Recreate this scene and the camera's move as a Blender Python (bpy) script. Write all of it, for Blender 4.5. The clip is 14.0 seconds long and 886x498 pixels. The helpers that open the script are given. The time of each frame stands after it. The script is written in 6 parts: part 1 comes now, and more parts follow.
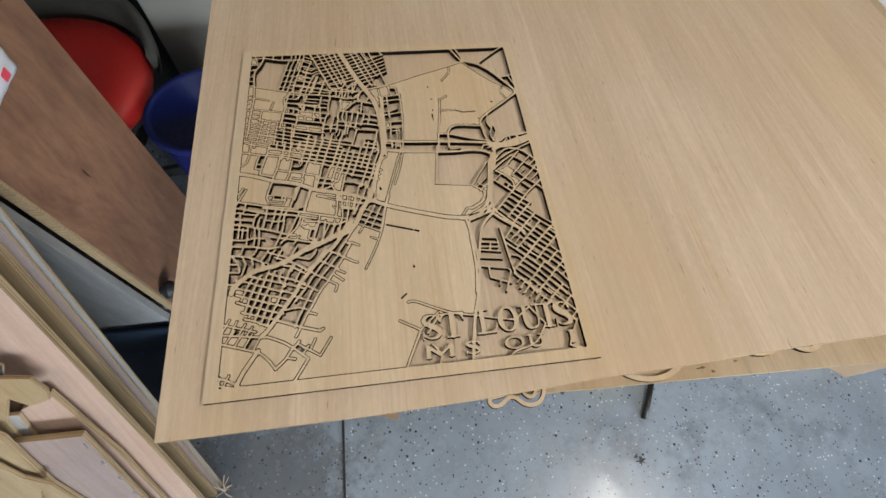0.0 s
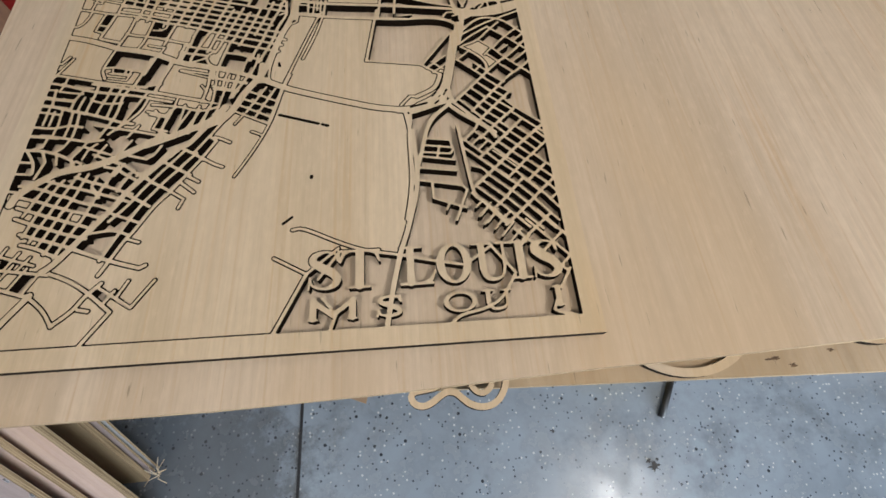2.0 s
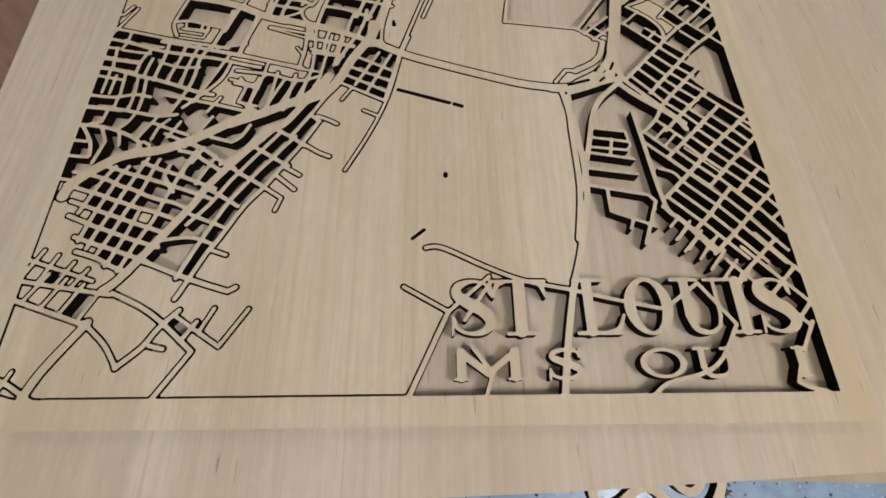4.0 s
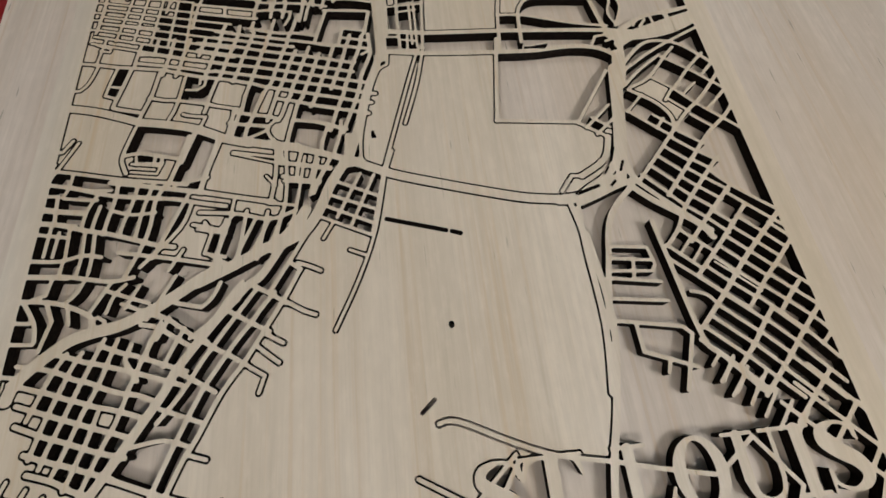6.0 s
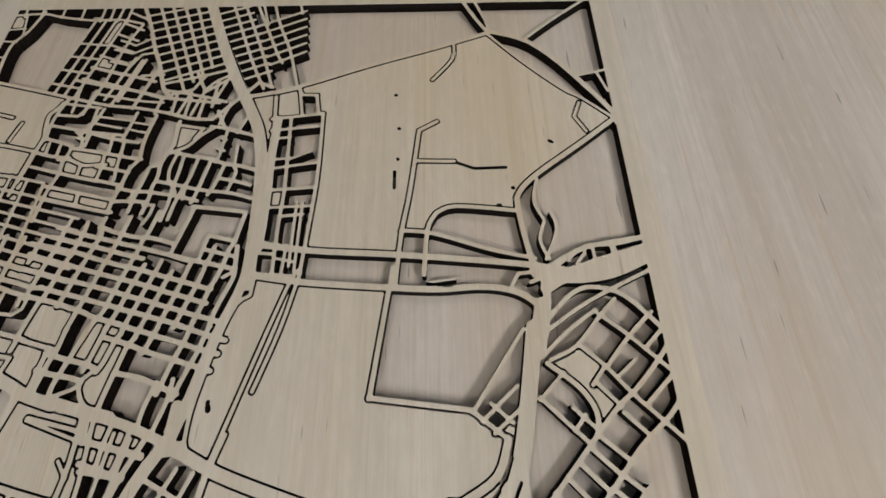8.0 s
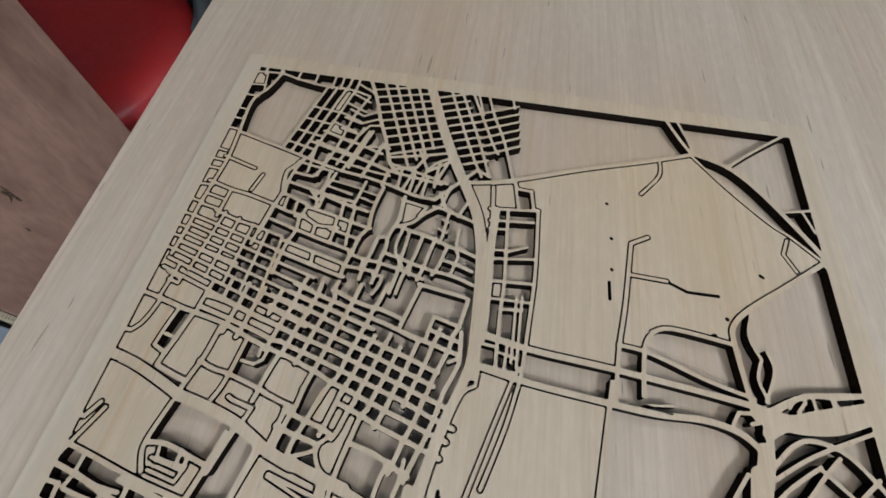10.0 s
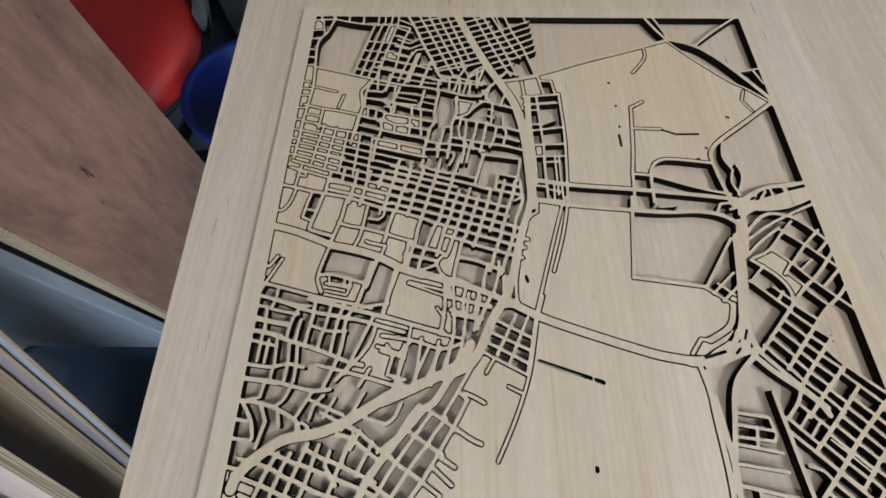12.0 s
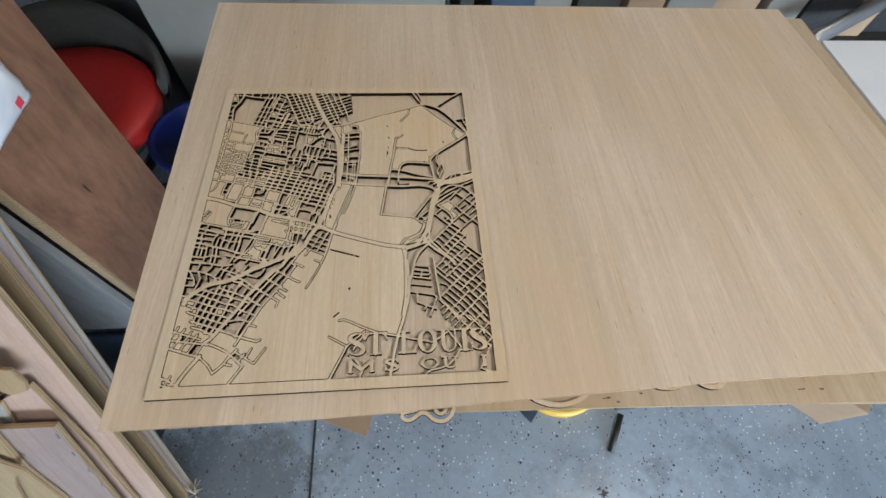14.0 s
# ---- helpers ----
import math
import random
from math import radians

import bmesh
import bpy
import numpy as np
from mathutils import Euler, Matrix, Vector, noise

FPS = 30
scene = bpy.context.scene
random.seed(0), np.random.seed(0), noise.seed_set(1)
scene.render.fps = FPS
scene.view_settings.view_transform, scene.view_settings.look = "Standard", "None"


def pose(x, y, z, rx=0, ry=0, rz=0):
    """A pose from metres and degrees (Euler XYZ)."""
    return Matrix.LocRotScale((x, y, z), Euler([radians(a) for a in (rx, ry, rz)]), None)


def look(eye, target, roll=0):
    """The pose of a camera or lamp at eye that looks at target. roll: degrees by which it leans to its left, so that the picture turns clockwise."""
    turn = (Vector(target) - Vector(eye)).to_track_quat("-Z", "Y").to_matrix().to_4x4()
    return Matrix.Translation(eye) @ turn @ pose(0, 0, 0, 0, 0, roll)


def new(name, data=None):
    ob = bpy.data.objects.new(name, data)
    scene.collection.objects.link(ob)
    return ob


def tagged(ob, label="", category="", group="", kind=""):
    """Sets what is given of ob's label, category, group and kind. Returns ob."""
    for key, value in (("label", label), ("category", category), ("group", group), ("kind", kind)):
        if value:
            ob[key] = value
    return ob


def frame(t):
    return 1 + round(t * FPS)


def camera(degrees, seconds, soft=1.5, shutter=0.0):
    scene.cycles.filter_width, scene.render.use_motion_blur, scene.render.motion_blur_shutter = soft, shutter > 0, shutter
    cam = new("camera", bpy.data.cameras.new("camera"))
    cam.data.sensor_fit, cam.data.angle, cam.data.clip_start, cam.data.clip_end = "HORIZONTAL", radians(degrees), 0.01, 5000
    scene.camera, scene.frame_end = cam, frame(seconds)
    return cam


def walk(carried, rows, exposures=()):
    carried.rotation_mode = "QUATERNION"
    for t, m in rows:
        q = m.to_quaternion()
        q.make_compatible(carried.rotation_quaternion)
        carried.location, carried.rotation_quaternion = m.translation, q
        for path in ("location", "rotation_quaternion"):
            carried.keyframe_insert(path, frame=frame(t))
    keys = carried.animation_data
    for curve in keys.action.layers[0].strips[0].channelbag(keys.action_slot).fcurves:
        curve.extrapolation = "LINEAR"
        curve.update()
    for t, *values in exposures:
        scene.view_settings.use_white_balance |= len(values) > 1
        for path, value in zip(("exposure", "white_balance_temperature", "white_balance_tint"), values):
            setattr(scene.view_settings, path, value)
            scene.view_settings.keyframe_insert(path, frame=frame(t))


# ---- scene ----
cam = camera(90.9, 14.0, soft=1.6)
PATH = [
    (0, (0.191, -0.103, 1.236), (0.404, 0.804, -0.534), 6.7),
    (0.5, (0.208, -0.072, 1.212), (0.421, 0.806, -0.572), 7.1),
    (1, (0.214, -0.068, 1.176), (0.417, 0.794, -0.618), 7.0),
    (1.5, (0.232, -0.081, 1.115), (0.423, 0.785, -0.678), 6.9),
    (2, (0.283, -0.074, 1.042), (0.412, 0.764, -0.77), 4.8),
    (2.5, (0.324, -0.059, 1.0), (0.385, 0.773, -0.818), 1.8),
    (3, (0.311, -0.043, 0.983), (0.347, 0.772, -0.843), 1.4),
    (3.5, (0.243, -0.026, 0.975), (0.279, 0.763, -0.862), 2.3),
    (3.7, (0.219, -0.021, 0.976), (0.248, 0.748, -0.87), 1.9),
    (5.8, (0.18, 0.06, 0.982), (0.261, 0.792, -0.877), 0.2),
    (6, (0.201, 0.072, 0.979), (0.282, 0.815, -0.876), -0.1),
    (6.5, (0.248, 0.108, 0.976), (0.323, 0.855, -0.879), -0.6),
    (7, (0.278, 0.143, 0.967), (0.329, 0.881, -0.891), -1.1),
    (7.2, (0.287, 0.16, 0.966), (0.329, 0.896, -0.893), -1.1),
    (9.3, (0.238, 0.252, 1.004), (0.184, 1.176, -0.769), 2.2),
    (9.5, (0.217, 0.249, 1.003), (0.15, 1.177, -0.767), 2.6),
    (10, (0.173, 0.237, 1.001), (0.075, 1.17, -0.765), 3.4),
    (10.5, (0.145, 0.222, 0.993), (0.039, 1.145, -0.778), 3.8),
    (11, (0.125, 0.202, 0.989), (0.031, 1.095, -0.798), 4.2),
    (11.5, (0.119, 0.174, 0.99), (0.038, 1.013, -0.824), 1.8),
    (12, (0.124, 0.124, 1.046), (0.104, 0.968, -0.767), -0.6),
    (12.5, (0.166, 0.07, 1.134), (0.185, 0.902, -0.685), -0.3),
    (13, (0.227, -0.014, 1.227), (0.305, 0.84, -0.581), 3.0),
    (13.5, (0.274, -0.104, 1.283), (0.401, 0.822, -0.485), 5.0),
    (14, (0.293, -0.133, 1.293), (0.436, 0.871, -0.431), 5.2),
]
walk(cam, [(t, look(e, g, r)) for t, e, g, r in PATH],
     [(0, 0.15, 6900, 12), (3, 0.14, 6350, 12), (6, 0.06, 5750, 10), (10, 0.12, 5500, 9), (11, 0.22, 5600, 9), (12, 0.24, 5550, 9), (13, 0.2, 5400, 9), (13.5, 0.13, 5600, 9), (14, 0.13, 6250, 10)])

# ---- world, light, exposure ----
world = bpy.data.worlds.new("world")
scene.world = world
world.use_nodes = True
wn = world.node_tree
sky = wn.nodes.new("ShaderNodeTexSky")
sky.sky_type = "NISHITA"
sky.sun_disc = False
sky.sun_elevation = radians(38)
sky.sun_rotation = radians(200)
wn.links.new(sky.outputs[0], wn.nodes["Background"].inputs[0])
wn.nodes["Background"].inputs[1].default_value = 0.12


def area_lamp(name, m, sx, sy, watts, colour):
    data = bpy.data.lights.new(name, "AREA")
    data.shape, data.size, data.size_y = "RECTANGLE", sx, sy
    data.energy, data.color = watts, colour
    ob = new(name, data)
    ob.matrix_world = m
    return ob


# daylight through the half-raised garage door behind the camera
area_lamp("door_daylight", look((2.3, -3.9, 0.72), (1.3, -0.2, 0.1)), 2.6, 1.1, 310, (0.72, 0.87, 1.0))
# ceiling lamps: two over the aisle in front of the bench, a weak one beyond it
area_lamp("ceiling_lamp_light", look((-0.45, -0.95, 2.56), (0.30, 0.20, 0.77)), 0.7, 0.6, 20, (1.0, 0.945, 0.86))
area_lamp("ceiling_lamp_light", look((1.45, -0.55, 2.56), (0.60, 0.25, 0.77)), 0.7, 0.6, 31, (1.0, 0.97, 0.93))
area_lamp("ceiling_lamp_light", pose(1.15, 1.35, 2.56, 0, 0, 0), 1.0, 0.3, 6.0, (1.0, 0.90, 0.74))

# ---- materials ----


class Mat:
    """A small builder of node materials."""

    def __init__(self, name, rough=0.6, metal=0.0, spec=0.5):
        self.m = bpy.data.materials.new(name)
        self.m.use_nodes = True
        self.t = self.m.node_tree
        self.b = self.t.nodes["Principled BSDF"]
        self.b.inputs["Roughness"].default_value = rough
        self.b.inputs["Metallic"].default_value = metal
        self.b.inputs["Specular IOR Level"].default_value = spec

    def put(self, socket, value):
        if hasattr(value, "links"):
            self.t.links.new(value, socket)
        else:
            socket.default_value = value

    def coords(self, scale=(1, 1, 1), turn=(0, 0, 0), kind="Object", shift=(0, 0, 0)):
        c = self.t.nodes.new("ShaderNodeTexCoord")
        p = self.t.nodes.new("ShaderNodeMapping")
        p.inputs["Scale"].default_value = scale
        p.inputs["Rotation"].default_value = turn
        p.inputs["Location"].default_value = shift
        self.t.links.new(c.outputs[kind], p.inputs[0])
        return p.outputs[0]

    def noise(self, vec, scale=5.0, detail=4.0, rough=0.55, distort=0.0):
        n = self.t.nodes.new("ShaderNodeTexNoise")
        self.put(n.inputs["Vector"], vec)
        n.inputs["Scale"].default_value = scale
        n.inputs["Detail"].default_value = detail
        n.inputs["Roughness"].default_value = rough
        n.inputs["Distortion"].default_value = distort
        return n.outputs[0]

    def cells(self, vec, scale=50.0, what="Distance"):
        n = self.t.nodes.new("ShaderNodeTexVoronoi")
        self.put(n.inputs["Vector"], vec)
        n.inputs["Scale"].default_value = scale
        return n.outputs[what]

    def ramp(self, fac, stops):
        r = self.t.nodes.new("ShaderNodeValToRGB")
        self.put(r.inputs[0], fac)
        e = r.color_ramp.elements
        while len(e) < len(stops):
            e.new(0.5)
        for k, (at, col) in zip(e, stops):
            k.position = at
            k.color = (*col, 1) if len(col) == 3 else col
        return r.outputs[0]

    def mix(self, fac, a, b, mode="MIX"):
        n = self.t.nodes.new("ShaderNodeMix")
        n.data_type, n.blend_type = "RGBA", mode
        self.put(n.inputs[0], fac)
        self.put(n.inputs[6], a if hasattr(a, "links") else (*a, 1))
        self.put(n.inputs[7], b if hasattr(b, "links") else (*b, 1))
        return n.outputs[2]

    def colour(self, value):
        self.put(self.b.inputs["Base Color"], value if hasattr(value, "links") else (*value, 1))
        return self

    def rough(self, value):
        self.put(self.b.inputs["Roughness"], value)
        return self

    def bump(self, height, strength=0.2, distance=0.001):
        n = self.t.nodes.new("ShaderNodeBump")
        n.inputs["Strength"].default_value = strength
        n.inputs["Distance"].default_value = distance
        self.put(n.inputs["Height"], height)
        self.t.links.new(n.outputs[0], self.b.inputs["Normal"])
        return self


def grey(v):
    return (v, v, v)


def plywood(name, light, dark, turn=0.0, stain=(0.5, 0.36, 0.2), rough=0.5, pale=None, marks=0.6):
    """Rotary-cut veneer: long soft streaks along y, fine pores, a few dark ticks and blotches."""
    m = Mat(name, rough, spec=0.35)
    shift = (0, 0, 0)
    wide = m.noise(m.coords((9, 0.55, 1), (0, 0, turn), shift=shift), 2.2, 5, 0.6, 0.6)
    fine = m.noise(m.coords((160, 3.5, 1), (0, 0, turn)), 2.0, 3, 0.6)
    pores = m.noise(m.coords((520, 14, 1), (0, 0, turn)), 2.0, 2, 0.5)
    blot = m.noise(m.coords((2.2, 1.1, 1), (0, 0, turn)), 1.6, 3, 0.5)
    tick = m.noise(m.coords((230, 17, 1), (0, 0, turn), shift=(3.1, 7.7, 0)), 1.6, 2, 0.5)
    col = m.ramp(wide, [(0.30, dark), (0.50, tuple((a + b) / 2 for a, b in zip(light, dark))), (0.68, light)])
    col = m.mix(m.ramp(fine, [(0.40, grey(0.0)), (0.78, grey(0.32))]), col, stain)
    col = m.mix(m.ramp(pores, [(0.52, grey(0.0)), (0.72, grey(0.16))]), col, stain)
    streak = m.noise(m.coords((34, 1.3, 1), (0, 0, turn), shift=(1.7, 4.2, 0)), 2.0, 4, 0.6)
    col = m.mix(m.ramp(streak, [(0.51, grey(0.0)), (0.71, grey(0.45))]), col, tuple(c * 0.84 for c in dark))
    col = m.mix(m.ramp(streak, [(0.28, grey(0.45)), (0.44, grey(0.0))]), col, tuple(min(1, c * 1.1) for c in light))
    # heartwood: a few long thin orange streaks, and broad warmer and paler patches
    warm = m.noise(m.coords((150, 1.6, 1), (0, 0, turn + 0.012), shift=(5.3, 0.4, 0)), 1.6, 3, 0.55)
    col = m.mix(m.ramp(warm, [(0.55, grey(0.0)), (0.72, grey(0.60))]), col, (dark[0] * 0.96, dark[1] * 0.82, dark[2] * 0.66))
    ripple = m.noise(m.coords((120, 45, 1), (0, 0, turn), shift=(0.6, 2.9, 0)), 1.7, 3, 0.6)
    col = m.mix(m.ramp(ripple, [(0.45, grey(0.0)), (0.75, grey(0.28))]), col, tuple(c * 0.88 for c in dark))
    col = m.mix(m.ramp(ripple, [(0.25, grey(0.30)), (0.45, grey(0.0))]), col, tuple(min(1, c * 1.08) for c in light))
    col = m.mix(m.ramp(blot, [(0.47, grey(0.0)), (0.70, grey(0.62))]), col, (dark[0] * 1.06, dark[1] * 0.95, dark[2] * 0.76))
    col = m.mix(m.ramp(blot, [(0.28, grey(0.45)), (0.44, grey(0.0))]), col, tuple(min(1, c * k) for c, k in zip(light, (1.03, 1.05, 1.10))))
    cloud = m.noise(m.coords((14, 5, 1), (0, 0, turn), shift=(2.2, 8.1, 0)), 1.8, 4, 0.6)
    col = m.mix(m.ramp(cloud, [(0.50, grey(0.0)), (0.75, grey(0.30))]), col, tuple(c * 0.93 for c in dark))
    col = m.mix(m.ramp(tick, [(0.70, grey(0.0)), (0.74, grey(marks))]), col, tuple(c * 0.35 for c in stain))
    if pale:
        # a strip of pale sapwood along one edge, with a wandering border
        cut = m.t.nodes.new("ShaderNodeSeparateXYZ")
        m.t.links.new(m.coords(), cut.inputs[0])
        edge = m.t.nodes.new("ShaderNodeMath")
        edge.operation = "MULTIPLY_ADD"
        m.put(edge.inputs[0], m.noise(m.coords((1, 1, 1)), 9, 3))
        edge.inputs[1].default_value = 0.006
        m.put(edge.inputs[2], cut.outputs[0])
        far = m.t.nodes.new("ShaderNodeMapRange")
        m.put(far.inputs[0], edge.outputs[0])
        far.inputs[1].default_value, far.inputs[2].default_value = pale
        far.inputs[3].default_value, far.inputs[4].default_value = 0.32, 0.0
        col = m.mix(far.outputs[0], col, (0.64, 0.585, 0.50))
    m.colour(col)
    m.rough(m.ramp(fine, [(0.3, grey(rough - 0.06)), (0.8, grey(rough + 0.12))]))
    m.bump(m.mix(0.5, fine, pores), 0.12, 0.0006)
    return m.m


ply_sheet = plywood("birch_veneer", (0.70, 0.566, 0.43), (0.56, 0.435, 0.31), stain=(0.40, 0.29, 0.175), marks=0.5)
ply_map = plywood("birch_veneer_panel", (0.722, 0.580, 0.412), (0.588, 0.455, 0.30), stain=(0.42, 0.31, 0.20), pale=(-0.016, 0.008), marks=0.32)
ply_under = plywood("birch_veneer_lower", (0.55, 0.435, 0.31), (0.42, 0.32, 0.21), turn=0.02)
ply_pink = plywood("pink_ply", (0.43, 0.305, 0.255), (0.33, 0.225, 0.185), turn=1.5708, marks=0.2)
ply_brown = plywood("brown_ply", (0.40, 0.235, 0.155), (0.25, 0.14, 0.095), turn=0.9, stain=(0.10, 0.05, 0.03), rough=0.55, marks=0.2)
ply_grey = plywood("weathered_ply", (0.33, 0.31, 0.29), (0.20, 0.19, 0.185), turn=0.8, stain=(0.12, 0.1, 0.09), rough=0.6, marks=0.1)
ply_mauve = plywood("grey_pink_ply", (0.33, 0.26, 0.245), (0.22, 0.17, 0.162), turn=0.2, stain=(0.2, 0.15, 0.14), marks=0.1)
ply_tan = plywood("tan_ply", (0.34, 0.255, 0.155), (0.23, 0.165, 0.095), turn=0.5, marks=0.2)


def char_edge():
    m = Mat("laser_charred_edge", 0.9, spec=0.06)
    n = m.noise(m.coords((300, 300, 900)), 1.0, 3)
    m.colour(m.ramp(n, [(0.3, (0.004, 0.003, 0.002)), (0.7, (0.018, 0.011, 0.007))]))
    return m.m


def ply_edge():
    m = Mat("plywood_edge", 0.75, spec=0.2)
    n = m.noise(m.coords((6, 6, 900)), 1.0, 2)
    m.colour(m.ramp(n, [(0.35, (0.15, 0.095, 0.05)), (0.6, (0.37, 0.265, 0.155))]))
    return m.m




def standing_veneer(name, light, dark, rough, flow):
    """Coarse rotary veneer on an upright board: wandering figure, soft blotches, scuffs. flow: scale along x, y, z."""
    m = Mat(name, rough, spec=0.4)
    v = m.coords(flow)
    figure = m.noise(v, 3.0, 6, 0.62, 1.6)
    blot = m.noise(m.coords((1, 1, 1)), 4.0, 4, 0.6, 0.8)
    fine = m.noise(m.coords(tuple(f * 14 for f in flow)), 2.0, 3, 0.6)
    mid = tuple((a + b) / 2 for a, b in zip(light, dark))
    col = m.ramp(figure, [(0.28, dark), (0.5, mid), (0.72, light)])
    col = m.mix(m.ramp(blot, [(0.42, grey(0.0)), (0.72, grey(0.55))]), col, tuple(min(1, c * 1.12) for c in light))
    col = m.mix(m.ramp(fine, [(0.45, grey(0.0)), (0.8, grey(0.35))]), col, tuple(c * 0.6 for c in dark))
    m.colour(col)
    m.rough(m.ramp(blot, [(0.3, grey(rough - 0.1)), (0.7, grey(rough + 0.15))]))
    m.bump(fine, 0.15, 0.0008)
    return m.m


veneer_brown = standing_veneer("red_brown_veneer", (0.275, 0.140, 0.082), (0.135, 0.064, 0.039), 0.5, (3, 5.5, 1.6))
veneer_grey = standing_veneer("grey_veneer", (0.27, 0.265, 0.262), (0.16, 0.157, 0.156), 0.45, (6, 3, 1.2))
edge_char = char_edge()
edge_ply = ply_edge()


def epoxy_floor():
    m = Mat("flaked_epoxy", 0.28, spec=0.5)
    v = m.coords((1, 1, 1))
    big = m.noise(v, 1.6, 4, 0.6)
    mid = m.noise(v, 16, 4, 0.65)
    flake = m.cells(v, 130)
    pick = m.cells(v, 130, "Color")
    flake2 = m.cells(m.coords((1, 1, 1), shift=(3, 5, 1)), 75)
    pick2 = m.cells(m.coords((1, 1, 1), shift=(3, 5, 1)), 75, "Color")
    sep = m.t.nodes.new("ShaderNodeSeparateColor")
    m.t.links.new(pick, sep.inputs[0])
    sep2 = m.t.nodes.new("ShaderNodeSeparateColor")
    m.t.links.new(pick2, sep2.inputs[0])
    base = m.ramp(big, [(0.32, (0.23, 0.275, 0.33)), (0.68, (0.34, 0.40, 0.47))])
    base = m.mix(m.ramp(mid, [(0.42, grey(0.0)), (0.75, grey(0.45))]), base, (0.15, 0.16, 0.17))
    near = m.ramp(flake, [(0.24, grey(1.0)), (0.34, grey(0.0))])
    dark = m.mix(1.0, near, m.ramp(sep.outputs[0], [(0.84, grey(0.0)), (0.86, grey(1.0))]), "MULTIPLY")
    lite = m.mix(1.0, near, m.ramp(sep.outputs[1], [(0.86, grey(0.0)), (0.88, grey(1.0))]), "MULTIPLY")
    near2 = m.ramp(flake2, [(0.22, grey(1.0)), (0.30, grey(0.0))])
    dark2 = m.mix(1.0, near2, m.ramp(sep2.outputs[0], [(0.93, grey(0.0)), (0.95, grey(1.0))]), "MULTIPLY")
    col = m.mix(lite, base, (0.62, 0.64, 0.66))
    col = m.mix(dark, col, (0.06, 0.075, 0.10))
    col = m.mix(dark2, col, (0.035, 0.04, 0.05))
    grime = m.noise(m.coords((1, 1, 1), shift=(9, 2, 0)), 5, 5, 0.7)
    col = m.mix(m.ramp(grime, [(0.56, grey(0.0)), (0.74, grey(0.55))]), col, (0.07, 0.075, 0.08))
    # a ragged darker patch where the boards stand
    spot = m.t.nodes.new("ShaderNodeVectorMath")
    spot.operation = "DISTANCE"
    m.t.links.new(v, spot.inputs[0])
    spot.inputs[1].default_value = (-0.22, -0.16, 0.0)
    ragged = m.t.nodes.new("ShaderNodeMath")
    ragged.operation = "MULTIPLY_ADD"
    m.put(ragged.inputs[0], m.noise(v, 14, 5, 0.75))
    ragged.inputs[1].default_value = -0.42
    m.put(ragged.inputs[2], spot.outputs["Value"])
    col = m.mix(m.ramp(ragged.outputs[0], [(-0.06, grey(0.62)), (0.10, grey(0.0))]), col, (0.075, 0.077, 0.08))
    m.colour(col)
    m.rough(m.ramp(mid, [(0.3, grey(0.14)), (0.7, grey(0.34))]))
    m.bump(m.mix(0.5, mid, m.noise(v, 220, 2)), 0.25, 0.0015)
    return m.m


def plain(name, a, b, rough=0.5, scale=8.0, metal=0.0, spec=0.5, bump=0.08, grain=120.0):
    m = Mat(name, rough, metal, spec)
    v = m.coords()
    n = m.noise(v, scale, 5, 0.6)
    f = m.noise(v, grain, 3, 0.6)
    col = m.ramp(n, [(0.3, a), (0.7, b)])
    m.colour(col)
    m.rough(m.ramp(f, [(0.3, grey(max(0.05, rough - 0.08))), (0.7, grey(min(1, rough + 0.1)))]))
    m.bump(f, bump, 0.001)
    return m.m


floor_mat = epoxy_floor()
wall_mat = plain("painted_drywall", (0.13, 0.127, 0.12), (0.17, 0.166, 0.16), 0.8)
ceiling_mat = plain("bare_ceiling", (0.17, 0.165, 0.155), (0.22, 0.215, 0.205), 0.9)
red_plastic = plain("red_plastic", (0.34, 0.013, 0.011), (0.42, 0.02, 0.016), 0.42)
black_plastic = plain("black_plastic", (0.012, 0.012, 0.013), (0.025, 0.025, 0.027), 0.45)
charcoal_plastic = plain("charcoal_plastic", (0.024, 0.023, 0.019), (0.040, 0.038, 0.032), 0.75)
blue_plastic = plain("blue_plastic", (0.004, 0.009, 0.072), (0.006, 0.013, 0.10), 0.5, spec=0.25)
navy_plastic = plain("navy_plastic", (0.018, 0.035, 0.065), (0.03, 0.055, 0.10), 0.5)
grey_laminate = plain("grey_laminate", (0.17, 0.162, 0.145), (0.21, 0.20, 0.18), 0.6)
white_laminate = plain("white_laminate", (0.74, 0.75, 0.78), (0.80, 0.81, 0.83), 0.35)
steel = plain("brushed_steel", (0.42, 0.43, 0.45), (0.55, 0.56, 0.58), 0.38, metal=0.9)
cardboard = plain("cardboard", (0.30, 0.20, 0.125), (0.37, 0.255, 0.165), 0.85)
yellow_plastic = plain("yellow_plastic", (0.62, 0.38, 0.05), (0.70, 0.45, 0.07), 0.45)
paper_white = plain("printed_bag", (0.70, 0.70, 0.74), (0.80, 0.80, 0.82), 0.4)
paper_red = plain("red_print", (0.60, 0.05, 0.08), (0.68, 0.07, 0.10), 0.45)
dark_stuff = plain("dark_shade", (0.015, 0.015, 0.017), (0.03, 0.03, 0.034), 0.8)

# ---- mesh helpers ----


